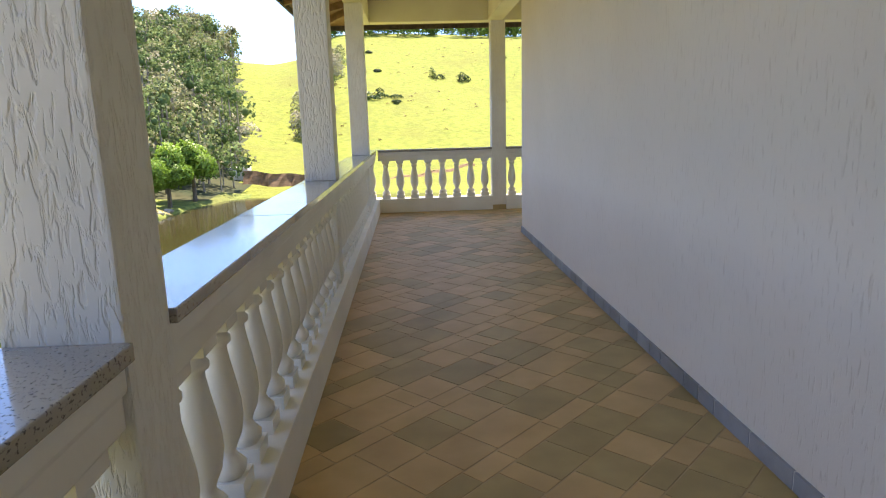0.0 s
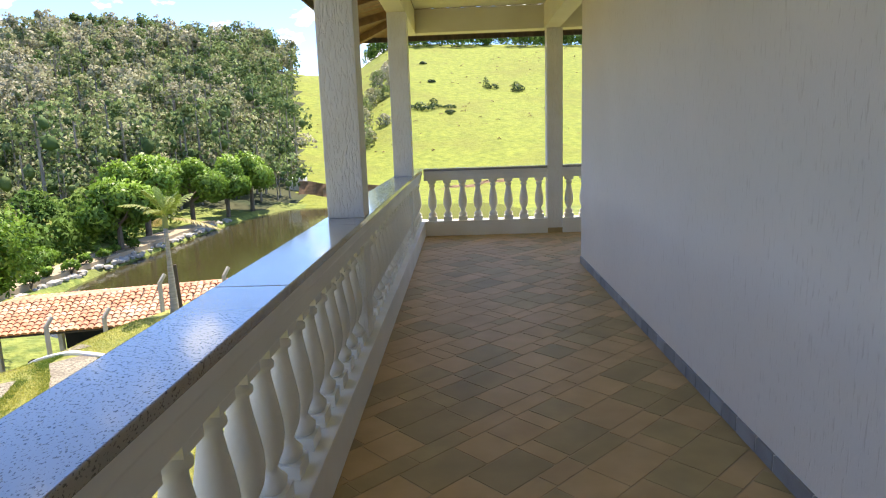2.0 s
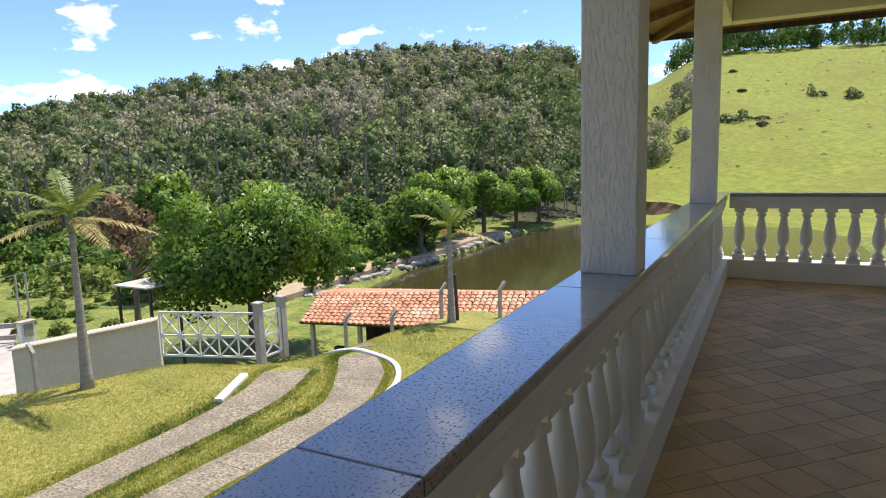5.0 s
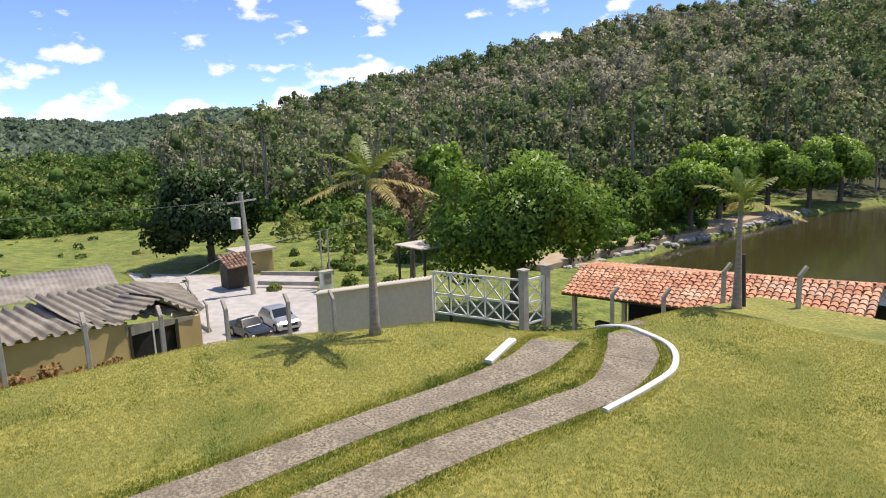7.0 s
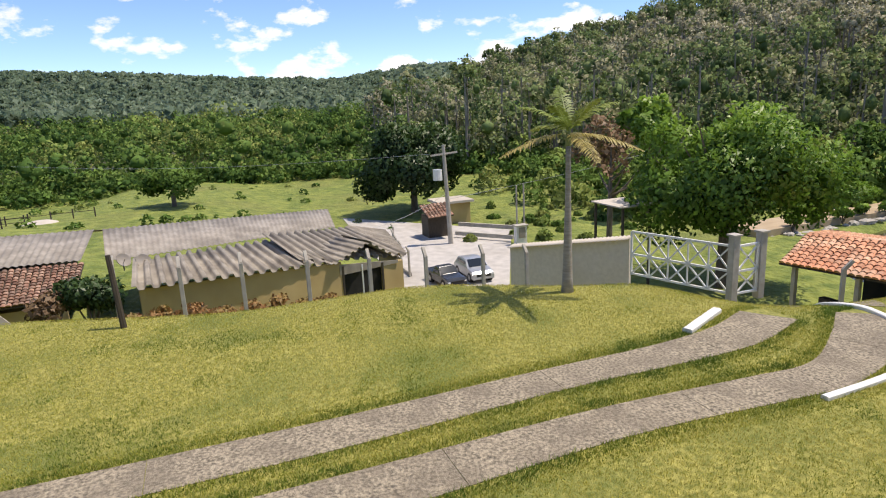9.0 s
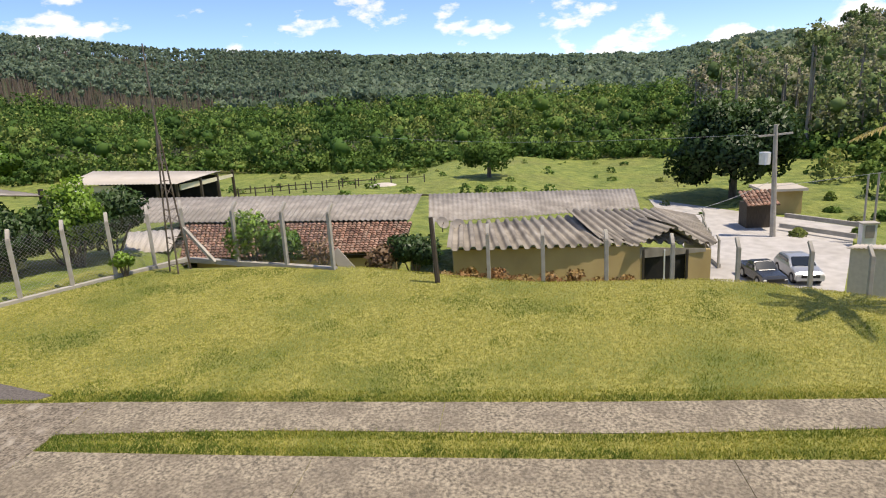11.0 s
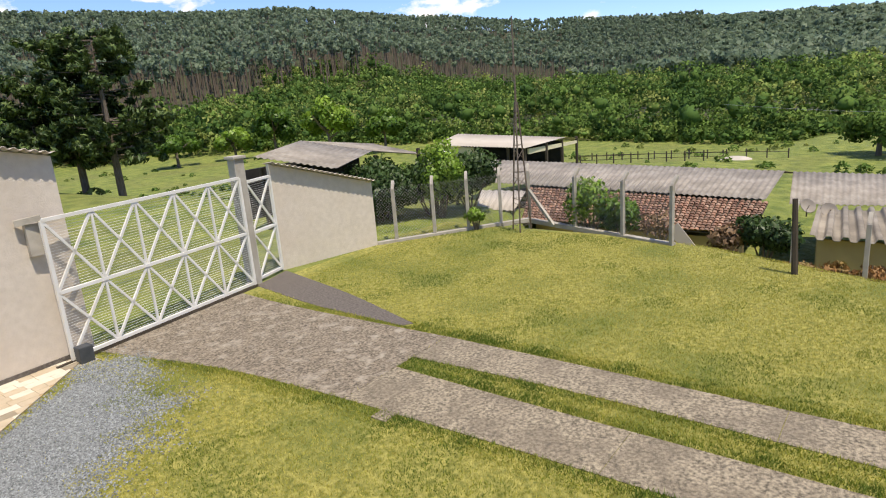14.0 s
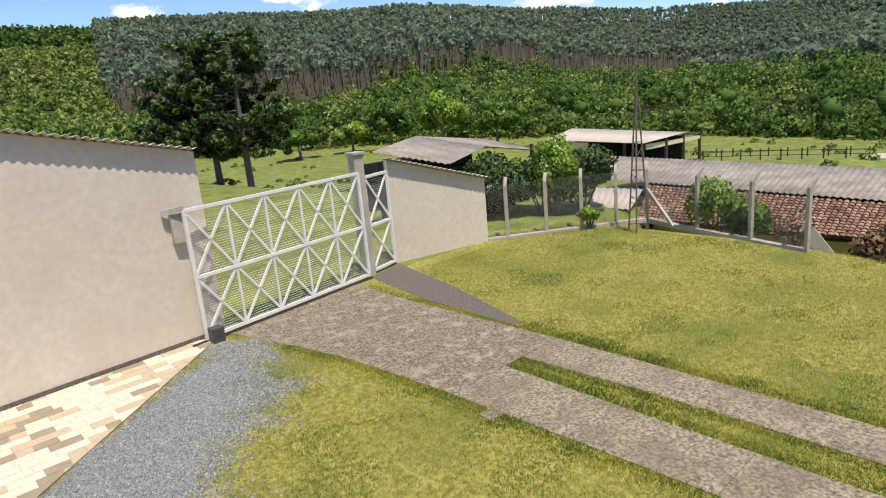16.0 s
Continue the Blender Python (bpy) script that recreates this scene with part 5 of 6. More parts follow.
# ---- palms ----
def frond(r, base, az, length, rise, droop, width, n=26):
    """One feather frond: a curved rib with leaflets on both sides."""
    V, F = [], []
    d = np.array([math.cos(az), math.sin(az), 0.0])
    pts = []
    for k in range(n + 1):
        u = k / n
        pts.append(np.array(base) + d * length * (u * math.cos(rise) + 0.12 * u * u) + np.array([0, 0, length * (u * math.sin(rise) - droop * u * u)]))
    side = np.array([-d[1], d[0], 0.0])
    for k in range(n):
        p, q = pts[k], pts[k + 1]
        t = 0.018 * (1 - k / n) + 0.004
        i = len(V)
        V += [p - side * t, p + side * t, q + side * t, q - side * t]
        F.append((i, i + 1, i + 2, i + 3))
        if k < 3:
            continue
        w = width * math.sin(math.pi * min(1, 0.12 + 0.88 * k / n)) ** 0.6
        fw = (q - p) / (np.linalg.norm(q - p) + 1e-9)
        for s in (1, -1):
            for half in (0, 0.5):
                b = p + (q - p) * half
                tip = b + side * s * w * r.uniform(0.8, 1.1) + fw * w * 0.55 + np.array([0, 0, -w * r.uniform(0.15, 0.6)])
                m = (b + tip) / 2 + np.array([0, 0, w * 0.12])
                e = fw * 0.022
                i = len(V)
                V += [b - e, m - e, tip, m + e, b + e]
                V.pop()
                F.append((i, i + 1, i + 2, i + 3))
    return V, F


def palm(name, label, x, y, z, trunk_h, fronds, length, seed, lean=(0.1, 0.0), rise=(0.2, 1.2), dead=0):
    r = np.random.default_rng(seed)
    th = thing(name, label, "palm tree", group="garden palms", at=(x, y, z))
    hp = [(lean[0] * u * trunk_h, lean[1] * u * trunk_h, -0.15 + u * (trunk_h + 0.15)) for u in np.linspace(0, 1, 9)]
    part("trunk", tube(hp, [0.14 - 0.075 * min(1, u * 1.4) + 0.03 * (u < 0.05) for u in np.linspace(0, 1, 9)], 10), M_palmbark, th, smooth=True)
    top = hp[-1]
    part("crownshaft", tube([top, (top[0], top[1], top[2] + 0.45)], [0.09, 0.05], 8), surf("green_shaft", (0.14, 0.17, 0.05), (0.22, 0.25, 0.08), 3, 0.5, 0), th)
    for k in range(fronds):
        az = 2.399 * k + r.uniform(-0.3, 0.3)
        el = rise[0] + (rise[1] - rise[0]) * (k / max(1, fronds - 1)) + r.uniform(-0.1, 0.1)
        isdead = k < dead
        V, F = frond(r, (top[0], top[1], top[2] + 0.3), az, length * r.uniform(0.85, 1.1), 0.05 if isdead else el, 0.35 if isdead else r.uniform(0.25, 0.5), 0.25)
        link("frond", np_mesh("frond", np.array(V), np.array(F), np.full(len(V), 1.0 if isdead else r.uniform(0.1, 0.6))), L_palm, th)
    return th

palm("palm_tree", "slender palm with thin ragged fronds on the lawn", -13.25, 5.85, -3.5, 3.6, 12, 1.7, 3, (0.02, 0.0), (0.1, 1.4), 4)
palm("palm_tree", "young palm with bright upright fronds beside the drive", -8.5, 14.9, gz(-8.5, 14.9), 2.7, 10, 1.5, 5, (0.0, 0.0), (0.5, 1.45), 2)
tagged(part("pole", tube([(-8.55, 15.45, gz(-8.55, 15.45) - 0.2), (-8.6, 15.42, -2.3)], [0.06, 0.055], 8), M_dark), "dark wooden pole beside the young palm", "pole")
for x, y in ((-12.3, 14.35), (-11.0, 15.25), (-9.5, 16.1), (-7.65, 16.9)):
    fence_post(x, y, 60, max(gz(x, y), -4.9) - 0.75)

# ---- radio mast ----
mast = thing("radio_mast", "slender lattice radio mast standing on the lawn", "mast")
mx, my = -18.15, -12.8
for k in range(3):
    a = k * 2.094 + 0.4
    part("leg", tube([(mx + math.cos(a) * 0.36, my + math.sin(a) * 0.36, -3.7), (mx + math.cos(a) * 0.05, my + math.sin(a) * 0.05, 0.6)], [0.028, 0.026], 6), M_metal, mast)
for k in range(9):
    z = -3.4 + k * 0.44
    s = 0.36 - 0.31 * (z + 3.7) / 4.3
    for j in range(3):
        a, b = j * 2.094 + 0.4, (j + 1) * 2.094 + 0.4
        part("rung", bar((mx + math.cos(a) * s, my + math.sin(a) * s, z), (mx + math.cos(b) * s, my + math.sin(b) * s, z + (0.3 if k % 2 else 0)), 0.016, 0.016), M_metal, mast)
part("aerial", tube([(mx, my, 0.3), (mx + 0.02, my, 3.2)], [0.04, 0.022], 6), M_metal, mast)

# ---- lamp post, meter box, wires ----
lp = thing("utility_pole", "grey concrete utility pole with crossarm and transformer", "utility pole")
part("shaft", tube([(-44.4, 15.0, -9.7), (-44.45, 14.75, -1.9)], [0.2, 0.13], 10), M_post, lp)
part("crossarm", bar((-44.2, 13.6, -2.6), (-44.6, 15.9, -2.5), 0.1, 0.12), M_post, lp)
part("transformer", tube([(-44.6, 14.25, -4.5), (-44.6, 14.25, -3.7)], [0.36, 0.36], 14), M_white, lp)
for k, (a, b) in enumerate((((-44.4, 14.7, -5.6), (-33.5, 3.0, -5.6)), ((-44.4, 14.9, -6.0), (-60, 60, -3.0)), ((-44.5, 13.7, -2.5), (-75, -20, -3.0)))):
    p = [tuple(a[i] + (b[i] - a[i]) * u - (0.6 * math.sin(math.pi * u) if i == 2 else 0) for i in range(3)) for u in np.linspace(0, 1, 9)]
    tagged(part("overhead_wire", tube(p, [0.013] * 9, 5), M_wire), "sagging overhead wire from the utility pole", "wire", group="overhead wires")
for x, y, h in ((-42.0, 19.5, 4.4), (-41.7, 19.95, 4.5)):
    tagged(part("thin_pole", tube([(x, y, gz(x, y) - 0.2), (x, y, -9.5 + h)], [0.07, 0.06], 8), M_post), "thin grey pole beside the meter box", "pole", group="thin poles")
mb = thing("meter_box", "white electricity meter box on a masonry pier", "meter box")
part("pier", box((-41.4, 18.9, -9.8), (-40.9, 19.75, -8.0), 0.02), M_white, mb)
part("panel", box((-40.9, 19.05, -8.9), (-40.86, 19.6, -8.1), 0.01), M_fibro, mb)
part("pier_cap", box((-41.5, 18.8, -8.0), (-40.8, 19.85, -7.93)), M_post, mb)

# ---- cars ----
def car(name, label, x, y, z, rz, paint, sedan=True, scale=1.0):
    th = thing(name, label, "car", group="parked cars", at=(x, y, z), rz=rz)
    L, W = 4.0 * scale, 1.7 * scale
    prof = [(-2.0, 0.35), (-2.0, 0.85), (-1.75, 0.98), (-1.35, 1.42), (-0.5, 1.5), (0.25, 1.47), (0.95, 1.02), (1.75, 0.86), (2.0, 0.68), (2.0, 0.35)] if sedan else [(-2.3, 0.4), (-2.3, 1.0), (-0.75, 1.02), (-0.55, 1.55), (0.25, 1.58), (0.8, 1.08), (2.0, 0.98), (2.2, 0.75), (2.2, 0.4)]
    bm = bmesh.new()
    rings = []
    for s, inset in ((-1, 0.0), (-0.72, 1.0), (0.72, 1.0), (1, 0.0)):
        ring = []
        for px, pz in prof:
            cab = max(0, pz - 0.98) * 0.30
            yy = s * (W / 2) * (1 - (cab if abs(s) == 1 else 0.0))
            ring.append(bm.verts.new((px * scale, yy, pz * scale + (0.03 if abs(s) < 1 and pz > 0.8 else 0))))
        rings.append(ring)
    for a, b in zip(rings, rings[1:]):
        for k in range(len(prof)):
            j = (k + 1) % len(prof)
            bm.faces.new((a[k], a[j], b[j], b[k]))
    bm.faces.new(rings[0][::-1]); bm.faces.new(rings[-1])
    bmesh.ops.recalc_face_normals(bm, faces=bm.faces)
    bmesh.ops.bevel(bm, geom=[e for e in bm.edges if e.calc_length() > 0.2], offset=0.03, segments=2, affect="EDGES")
    part("body", bm, paint, th, smooth=False)
    gl = M_glass
    ws = ((0.27, 1.46), (0.95, 1.03)) if sedan else ((0.27, 1.55), (0.78, 1.10))
    bm = bmesh.new()
    v = [bm.verts.new((px * scale + 0.012, s * W * (0.36 if i == 0 else 0.42), pz * scale + 0.045)) for i, (px, pz) in enumerate(ws) for s in (-1, 1)]
    bm.faces.new((v[0], v[1], v[3], v[2]))
    r = bmesh.ops.extrude_face_region(bm, geom=bm.faces[:]); bmesh.ops.translate(bm, verts=[q for q in r["geom"] if isinstance(q, bmesh.types.BMVert)], vec=(0.01, 0, 0.012))
    part("windscreen", bm, gl, th, "dark glass windscreen")
    for s in (-1, 1):
        part("side_window", box((-1.25 * scale if sedan else -0.5 * scale, s * W * 0.462 - 0.02, 1.02 * scale), (0.35 * scale, s * W * 0.462 + 0.02, 1.38 * scale), 0.015), gl, th, "dark side glass")
        part("headlight", box((1.86 * scale, s * W * 0.36 - 0.16, 0.66 * scale), (2.02 * scale if sedan else 2.2 * scale, s * W * 0.36 + 0.16, 0.80 * scale), 0.03), M_white, th, "clear headlight")
        for px in (-1.25, 1.25):
            w = part("wheel", tube([(px * scale, s * (W / 2 - 0.17), 0.31), (px * scale, s * (W / 2 + 0.01), 0.31)], [0.31, 0.31], 16), M_black, th)
            part("rim", tube([(px * scale, s * (W / 2 + 0.0), 0.31), (px * scale, s * (W / 2 + 0.02), 0.31)], [0.19, 0.17], 12), M_wire, w)
    part("grille", box((1.99 * scale, -0.45, 0.45), (2.03 * scale if sedan else 2.22 * scale, 0.45, 0.62), 0.01), M_black, th)
    return th

M_glass = bpy.data.materials.new("dark_car_glass"); M_glass.use_nodes = True
M_glass.node_tree.nodes["Principled BSDF"].inputs["Base Color"].default_value = (0.02, 0.025, 0.03, 1)
M_glass.node_tree.nodes["Principled BSDF"].inputs["Roughness"].default_value = 0.06
M_silver = surf("silver_car_paint", (0.42, 0.43, 0.44), (0.48, 0.49, 0.50), 2, 0.28, 0, metal=0.5)
M_navy = surf("dark_car_paint", (0.025, 0.03, 0.04), (0.04, 0.045, 0.055), 2, 0.25, 0, spec=0.6)
car("car", "silver hatchback parked in the gravel yard", -34.9, 12.7, gz(-34.9, 12.7) + 0.02, -2, M_silver, True, 0.82)
car("pickup_car", "dark pickup parked in the gravel yard", -34.3, 10.6, gz(-34.3, 10.6) + 0.02, 4, M_navy, False, 0.74)

# ---- huts and low walls beyond the yard ----
hut = thing("gate_hut", "small hut with a red tile roof beside the yard", "hut")
tile_rows((-46.4, 14.0, -7.7), (-46.0, 16.0, -7.55), (-48.2, 16.2, -6.85), (-48.4, 13.9, -6.95), M_clay_old, "hut_tiles", hut)
part("hut_wall", box((-48.8, 14.2, -9.8), (-47.2, 15.9, -7.7)), M_dark, hut)
gh = thing("grey_roof_hut", "low hut with a pale flat roof", "hut")
part("hut_roof", box((-54.5, 16.8, -7.6), (-51.5, 20.2, -7.4)), M_fibro_light, gh)
part("hut_wall", box((-54.2, 17.0, -9.9), (-52.0, 20.0, -7.6)), M_ochre, gh)
lw = thing("low_wall", "low double retaining wall in the grass bank", "wall", kind="structure")
part("wall_course", bar((-46.3, 16.2, -9.1), (-42.3, 19.3, -9.1), 0.2, 0.3), M_post, lw)
part("wall_course", bar((-47.3, 16.9, -8.6), (-43.3, 20.1, -8.6), 0.2, 0.3), M_post, lw)
sh = thing("pole_shelter", "rough pole shelter with a pale sheet roof", "shelter")
part("sheet_roof", box((-31.0, 18.6, -4.85), (-28.2, 20.9, -4.78)), M_fibro_light, sh)
for x, y in ((-30.8, 18.8), (-28.4, 18.9), (-28.4, 20.7), (-30.8, 20.7)):
    part("pole", tube([(x, y, gz(x, y) - 0.2), (x, y, -4.85)], [0.09, 0.08], 7), M_dark, sh)
for x, y in ((-37.0, 9.2), (-39.0, 9.3), (-41.0, 9.6), (-43.0, 10.0), (-45.0, 10.6)):
    fence_post(x, y, 200, gz(x, y))
tagged(part("far_yard_wall", box((-46.5, 11.0, -9.8), (-37.0, 11.15, -9.2)), M_post), "low concrete footing along the yard", "wall", kind="structure").matrix_basis = pose(0, -1.8, 0)

# ---- pens and field fences ----
def field_fence(label, a, b, n, h, rails):
    th = thing("field_fence", label, "fence", group="field fences")
    a, b = np.array(a), np.array(b)
    pts = [a + (b - a) * k / n for k in range(n + 1)]
    for p in pts:
        z = gz(*p)
        part("post", bar((p[0], p[1], z - 0.2), (p[0], p[1], z + h), 0.10, 0.10), M_dark, th)
    for k in range(rails):
        for p, q in zip(pts, pts[1:]):
            f = (k + 1) / (rails + 0.5)
            part("rail", bar((p[0], p[1], gz(*p) + h * f), (q[0], q[1], gz(*q) + h * f), 0.03, 0.05), M_dark, th)
field_fence("dark timber pen fence beside the barn", (-60, -30), (-63, -17), 8, 1.0, 2)
field_fence("dark timber pen fence beside the barn", (-68, -34), (-66, -12), 12, 0.9, 1)
dm = thing("covered_trailer", "small covered trailer in the field", "trailer")
part("cover", lathe([(1.6, 0.0), (1.45, 0.35), (0.9, 0.55), (0.0, 0.6)], 12), M_fibro_light, dm).matrix_basis = pose(-64.5, -16.2, -7.9)
for dx in (-1, 1):
    for dy in (-1, 1):
        part("leg", bar((-64.5 + dx, -16.2 + dy, -9.6), (-64.5 + dx, -16.2 + dy, -7.85), 0.1, 0.1), M_dark, dm)

# ---- pond bank ----
slab("pond_path", [(-36.4, 34), (-36.9, 43), (-36.6, 48), (-36.6, 57), (-36.4, 61), (-36.5, 70), (-35, 80)], [(-33.6, 35), (-33.9, 43.5), (-33.7, 48.4), (-33.6, 57), (-33.4, 61), (-33.6, 70), (-33.4, 80)], M_dirt, 0.5, 1.2).name = "pond_path"
tagged(bpy.data.objects["pond_path"], "pale dirt path on the pond bank", "path", kind="structure")
hd = thing("hedge", "clipped bright green hedge on the pond bank", "hedge", at=(-37.6, 49.8, gz(-37.6, 49.8)))
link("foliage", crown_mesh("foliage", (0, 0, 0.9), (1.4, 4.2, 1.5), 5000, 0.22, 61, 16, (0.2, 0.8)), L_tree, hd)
def shrub(x, y, r, h, mat, seed, n, size, label, z=None, tint=(0, 1), group=""):
    th = thing("shrub", label, "shrub", group, at=(x, y, gz(x, y) if z is None else z))
    q = np.random.default_rng(seed)
    bms = [tube([(0, 0, -0.2), (math.cos(k * 1.7) * r * 0.3, math.sin(k * 1.7) * r * 0.3, h * 0.4), (math.cos(k * 1.7) * r * 0.6, math.sin(k * 1.7) * r * 0.6, h * q.uniform(0.6, 0.95))], [0.03 + 0.012 * h, 0.02, 0.008], 5) for k in range(6)]
    part("stem", merge(bms), M_bark, th)
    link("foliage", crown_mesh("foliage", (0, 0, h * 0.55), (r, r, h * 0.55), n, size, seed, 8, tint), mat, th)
    return th
for k in range(9):
    shrub(-33.6 - 0.4 * (k % 2), 38 + k * 2.6, 0.8, 1.1, L_tree, 70 + k, 260, 0.26, "small round shrub on the pond bank", group="pond bank shrubs", z=gz(-33.6, 38 + k * 2.6) + 0.3)

# ---- planting behind the fence ----
for k, (x, y, r, h) in enumerate(((-18.2, -19.0, 1.7, 2.3), (-20.0, -18.0, 1.9, 2.5), (-21.8, -17.4, 1.8, 2.4), (-19.3, -20.4, 1.8, 2.6), (-16.4, -18.9, 1.3, 1.9))):
    shrub(x, y, r, h, L_dark, 90 + k, 6000, 0.13, "dense dark green shrub behind the chain link", z=-4.0, tint=(0.3, 1), group="dark shrubs behind the fence")
shrub(-19.6, -17.2, 1.1, 3.0, L_tree, 97, 4200, 0.12, "light green young tree above the dark shrubs", z=-3.9, tint=(0.5, 1))
shrub(-17.75, -14.35, 0.42, 0.75, L_tree, 98, 800, 0.09, "small light green bush at the fence kerb", z=-3.6, tint=(0.5, 1))
shrub(-19.6, -10.9, 1.05, 2.2, L_tree, 99, 1300, 0.10, "airy light green shrub before the old tiles", z=-4.1, tint=(0.5, 1))
shrub(-19.2, -9.8, 0.75, 1.5, L_tree, 100, 2000, 0.11, "small dark-leaved tree at the fence", z=-4.0, tint=(0, 0.6))
shrub(-20.2, -8.8, 0.8, 1.1, L_dry, 101, 150, 0.13, "leafless grey shrub behind the fence", z=-4.2)
shrub(-21.0, -5.9, 1.0, 1.7, L_dark, 102, 2800, 0.11, "dark rounded shrub beside the wooden post", z=-4.9, tint=(0.3, 1))
shrub(-20.6, -6.8, 0.8, 1.2, L_dry, 103, 500, 0.14, "grey-brown dry shrub behind the fence", z=-4.7)
for k in range(8):
    shrub(-21.5 - 0.3 * k, -5.0 + k * 0.95, 0.6, 0.45 + 0.12 * (k % 3), L_red, 110 + k, 240, 0.12, "low reddish shrub along the workshop wall", z=-5.25 - 0.15 * k, group="reddish shrubs")

# ---- araucarias beyond the gate ----
def araucaria(x, y, h, r, seed):
    th = thing("araucaria", "tall dark araucaria with tufted whorled branches", "tree", group="araucarias", at=(x, y, gz(x, y)))
    q = np.random.default_rng(seed)
    part("trunk", tube([(0, 0, -0.3), (0.05, 0.03, h * 0.5), (0, 0, h * 0.97)], [0.28, 0.2, 0.05], 9), M_bark, th)
    bms, C, O = [], [], []
    for k in range(66):
        u = q.uniform(0.22, 1.0)
        a = q.uniform(0, 6.283)
        L = r * (1.0 - 0.55 * max(0, u - 0.5) * 2) * q.uniform(0.65, 1.05)
        e = np.array([math.cos(a) * L, math.sin(a) * L, h * u + L * q.uniform(-0.05, 0.3)])
        b = np.array([0, 0, h * u])
        bms.append(tube([tuple(b), tuple(b + (e - b) * 0.5 + np.array([0, 0, -0.12])), tuple(e)], [0.06, 0.04, 0.02], 5))
        for j in range(5):
            c = b + (e - b) * q.uniform(0.45, 1.05) + q.normal(size=3) * 0.28
            for m in range(48):
                d = q.normal(size=3); d /= np.linalg.norm(d)
                C.append(c + d * q.uniform(0.05, 0.40) * np.array([1, 1, 0.7])); O.append(d)
    part("branch_work", merge(bms), M_bark, th)
    v, f, nr = cards(np.array(C), 0.2, np.array(O), 0.2, q, 2.6)
    link("foliage", np_mesh("foliage", v, f, np.repeat(q.random(len(C)), 4), nr), L_arau, th)
L_arau = leaf("araucaria_needles", [(0.04, 0.075, 0.022), (0.08, 0.135, 0.036), (0.14, 0.20, 0.055)], 0.5, 0.4, 0.2)
araucaria(-21.9, -47.5, 6.3 - gz(-21.9, -47.5), 4.3, 1)
araucaria(-20.6, -50.0, 5.6 - gz(-20.6, -50.0), 3.8, 2)
araucaria(-19.0, -52.0, 4.0 - gz(-19.0, -52.0), 3.6, 3)
for k, (x, y, h, r, t) in enumerate(((-79, -87, 10.5, 5.2, (0.7, 1.0)), (-74.5, -109, 6.5, 4.0, (0.6, 1.0)), (-78, -101, 10, 4.5, (0.0, 0.5)), (-86, -80, 8, 4.0, (0.1, 0.6)), (-64, -112, 7, 4.5, (0.1, 0.6)))):
    tree("field_edge_tree", "rounded tree at the edge of the pasture", x, y, h, r, L_tree, 130 + k, 3200, 0.55, 0.14, 10, tint=t, group="trees along the field")
tree("dry_tree", "half-bare brown tree behind the pole shelter", -36.0, 23.5, 9.5, 2.8, L_dry, 140, 650, 0.3, 0.45, 9)
tree("pond_side_tree", "light green tree above the dry tree", -45, 34, 11, 3.6, L_tree, 141, 2600, 0.45, 0.3, 9)

# ---- scrub in the field and on the pasture ----
def scatter_scrub(name, label, pts, mat, seed, per=40, tint=None):
    q = np.random.default_rng(seed)
    C, S, O, Tn = [], [], [], []
    for x, y, r, h in pts:
        z = gz(x, y)
        t = q.random()
        for k in range(per):
            d = q.normal(size=3); d /= np.linalg.norm(d)
            d[2] = abs(d[2])
            C.append((x + d[0] * r * q.uniform(0.4, 1), y + d[1] * r * q.uniform(0.4, 1), z + d[2] * h)); S.append(min(r * 0.4, 0.22 + 0.1 * r)); O.append(d); Tn.append(t)
    v, f, nr = cards(np.array(C), np.array(S), np.array(O), 0.3, q)
    return tagged(link(name, np_mesh(name, v, f, np.repeat(Tn, 4), nr), mat), label, "scrub", kind="stuff")
q = np.random.default_rng(77)
pts = []
for k in range(330):
    a, D = np.radians(q.uniform(160, 262)), q.uniform(52, 135)
    s = q.uniform(0.25, 0.9)
    x, y = D * math.cos(a), D * math.sin(a)
    if -66 < x < -46 and -46 < y < -28 or -41 < x < -24 and -24 < y < 8: continue
    pts.append((x, y, s, s * q.uniform(0.5, 1.0)))
scatter_scrub("field_scrub", "low scrub and weeds scattered over the fields", pts, L_green, 78, 34)
pts = [(12, 224, 3.0, 5.5), (20, 220, 3.0, 5.0), (-12.5, 190, 4.5, 3.5), (-7, 195, 3.5, 3.0), (-10, 227, 2.0, 1.8), (-2, 186, 2.0, 1.5), (36, 250, 3.0, 3.5), (-14, 260, 2.0, 2.5)]
pts = [(x + q.normal() * r * 0.35, y + q.normal() * r * 0.35, r * q.uniform(0.4, 0.8), h * q.uniform(0.25, 0.65)) for x, y, r, h in pts for k in range(3)]
scatter_scrub("pasture_bushes", "single dark bushes on the bright pasture", pts, L_dark, 79, 110)
pts = [(q.uniform(-45, 80), q.uniform(150, 320), s, s * 0.6) for s in q.uniform(0.25, 0.8, 260)]
scatter_scrub("pasture_weeds", "small tussocks and stones over the pasture", pts, L_dry, 80, 12)
pts = [(-27 + q.normal() * 3.5, 205 + q.normal() * 22, q.uniform(2, 3.6), q.uniform(3, 9)) for k in range(26)]
scatter_scrub("gully_wood", "dark wood in the gully at the pasture's edge", pts, L_forest, 81, 300)
pts = [(-49 + q.normal() * 5, 29 + q.normal() * 6, q.uniform(0.3, 0.9), q.uniform(0.3, 0.8)) for k in range(60)] + [(-64 + q.normal() * 8, 40 + q.normal() * 9, q.uniform(1.2, 3.0), q.uniform(1.5, 4)) for k in range(60)]
scatter_scrub("bank_scrub", "overgrown green bank beyond the yard", pts, L_green, 82, 150)
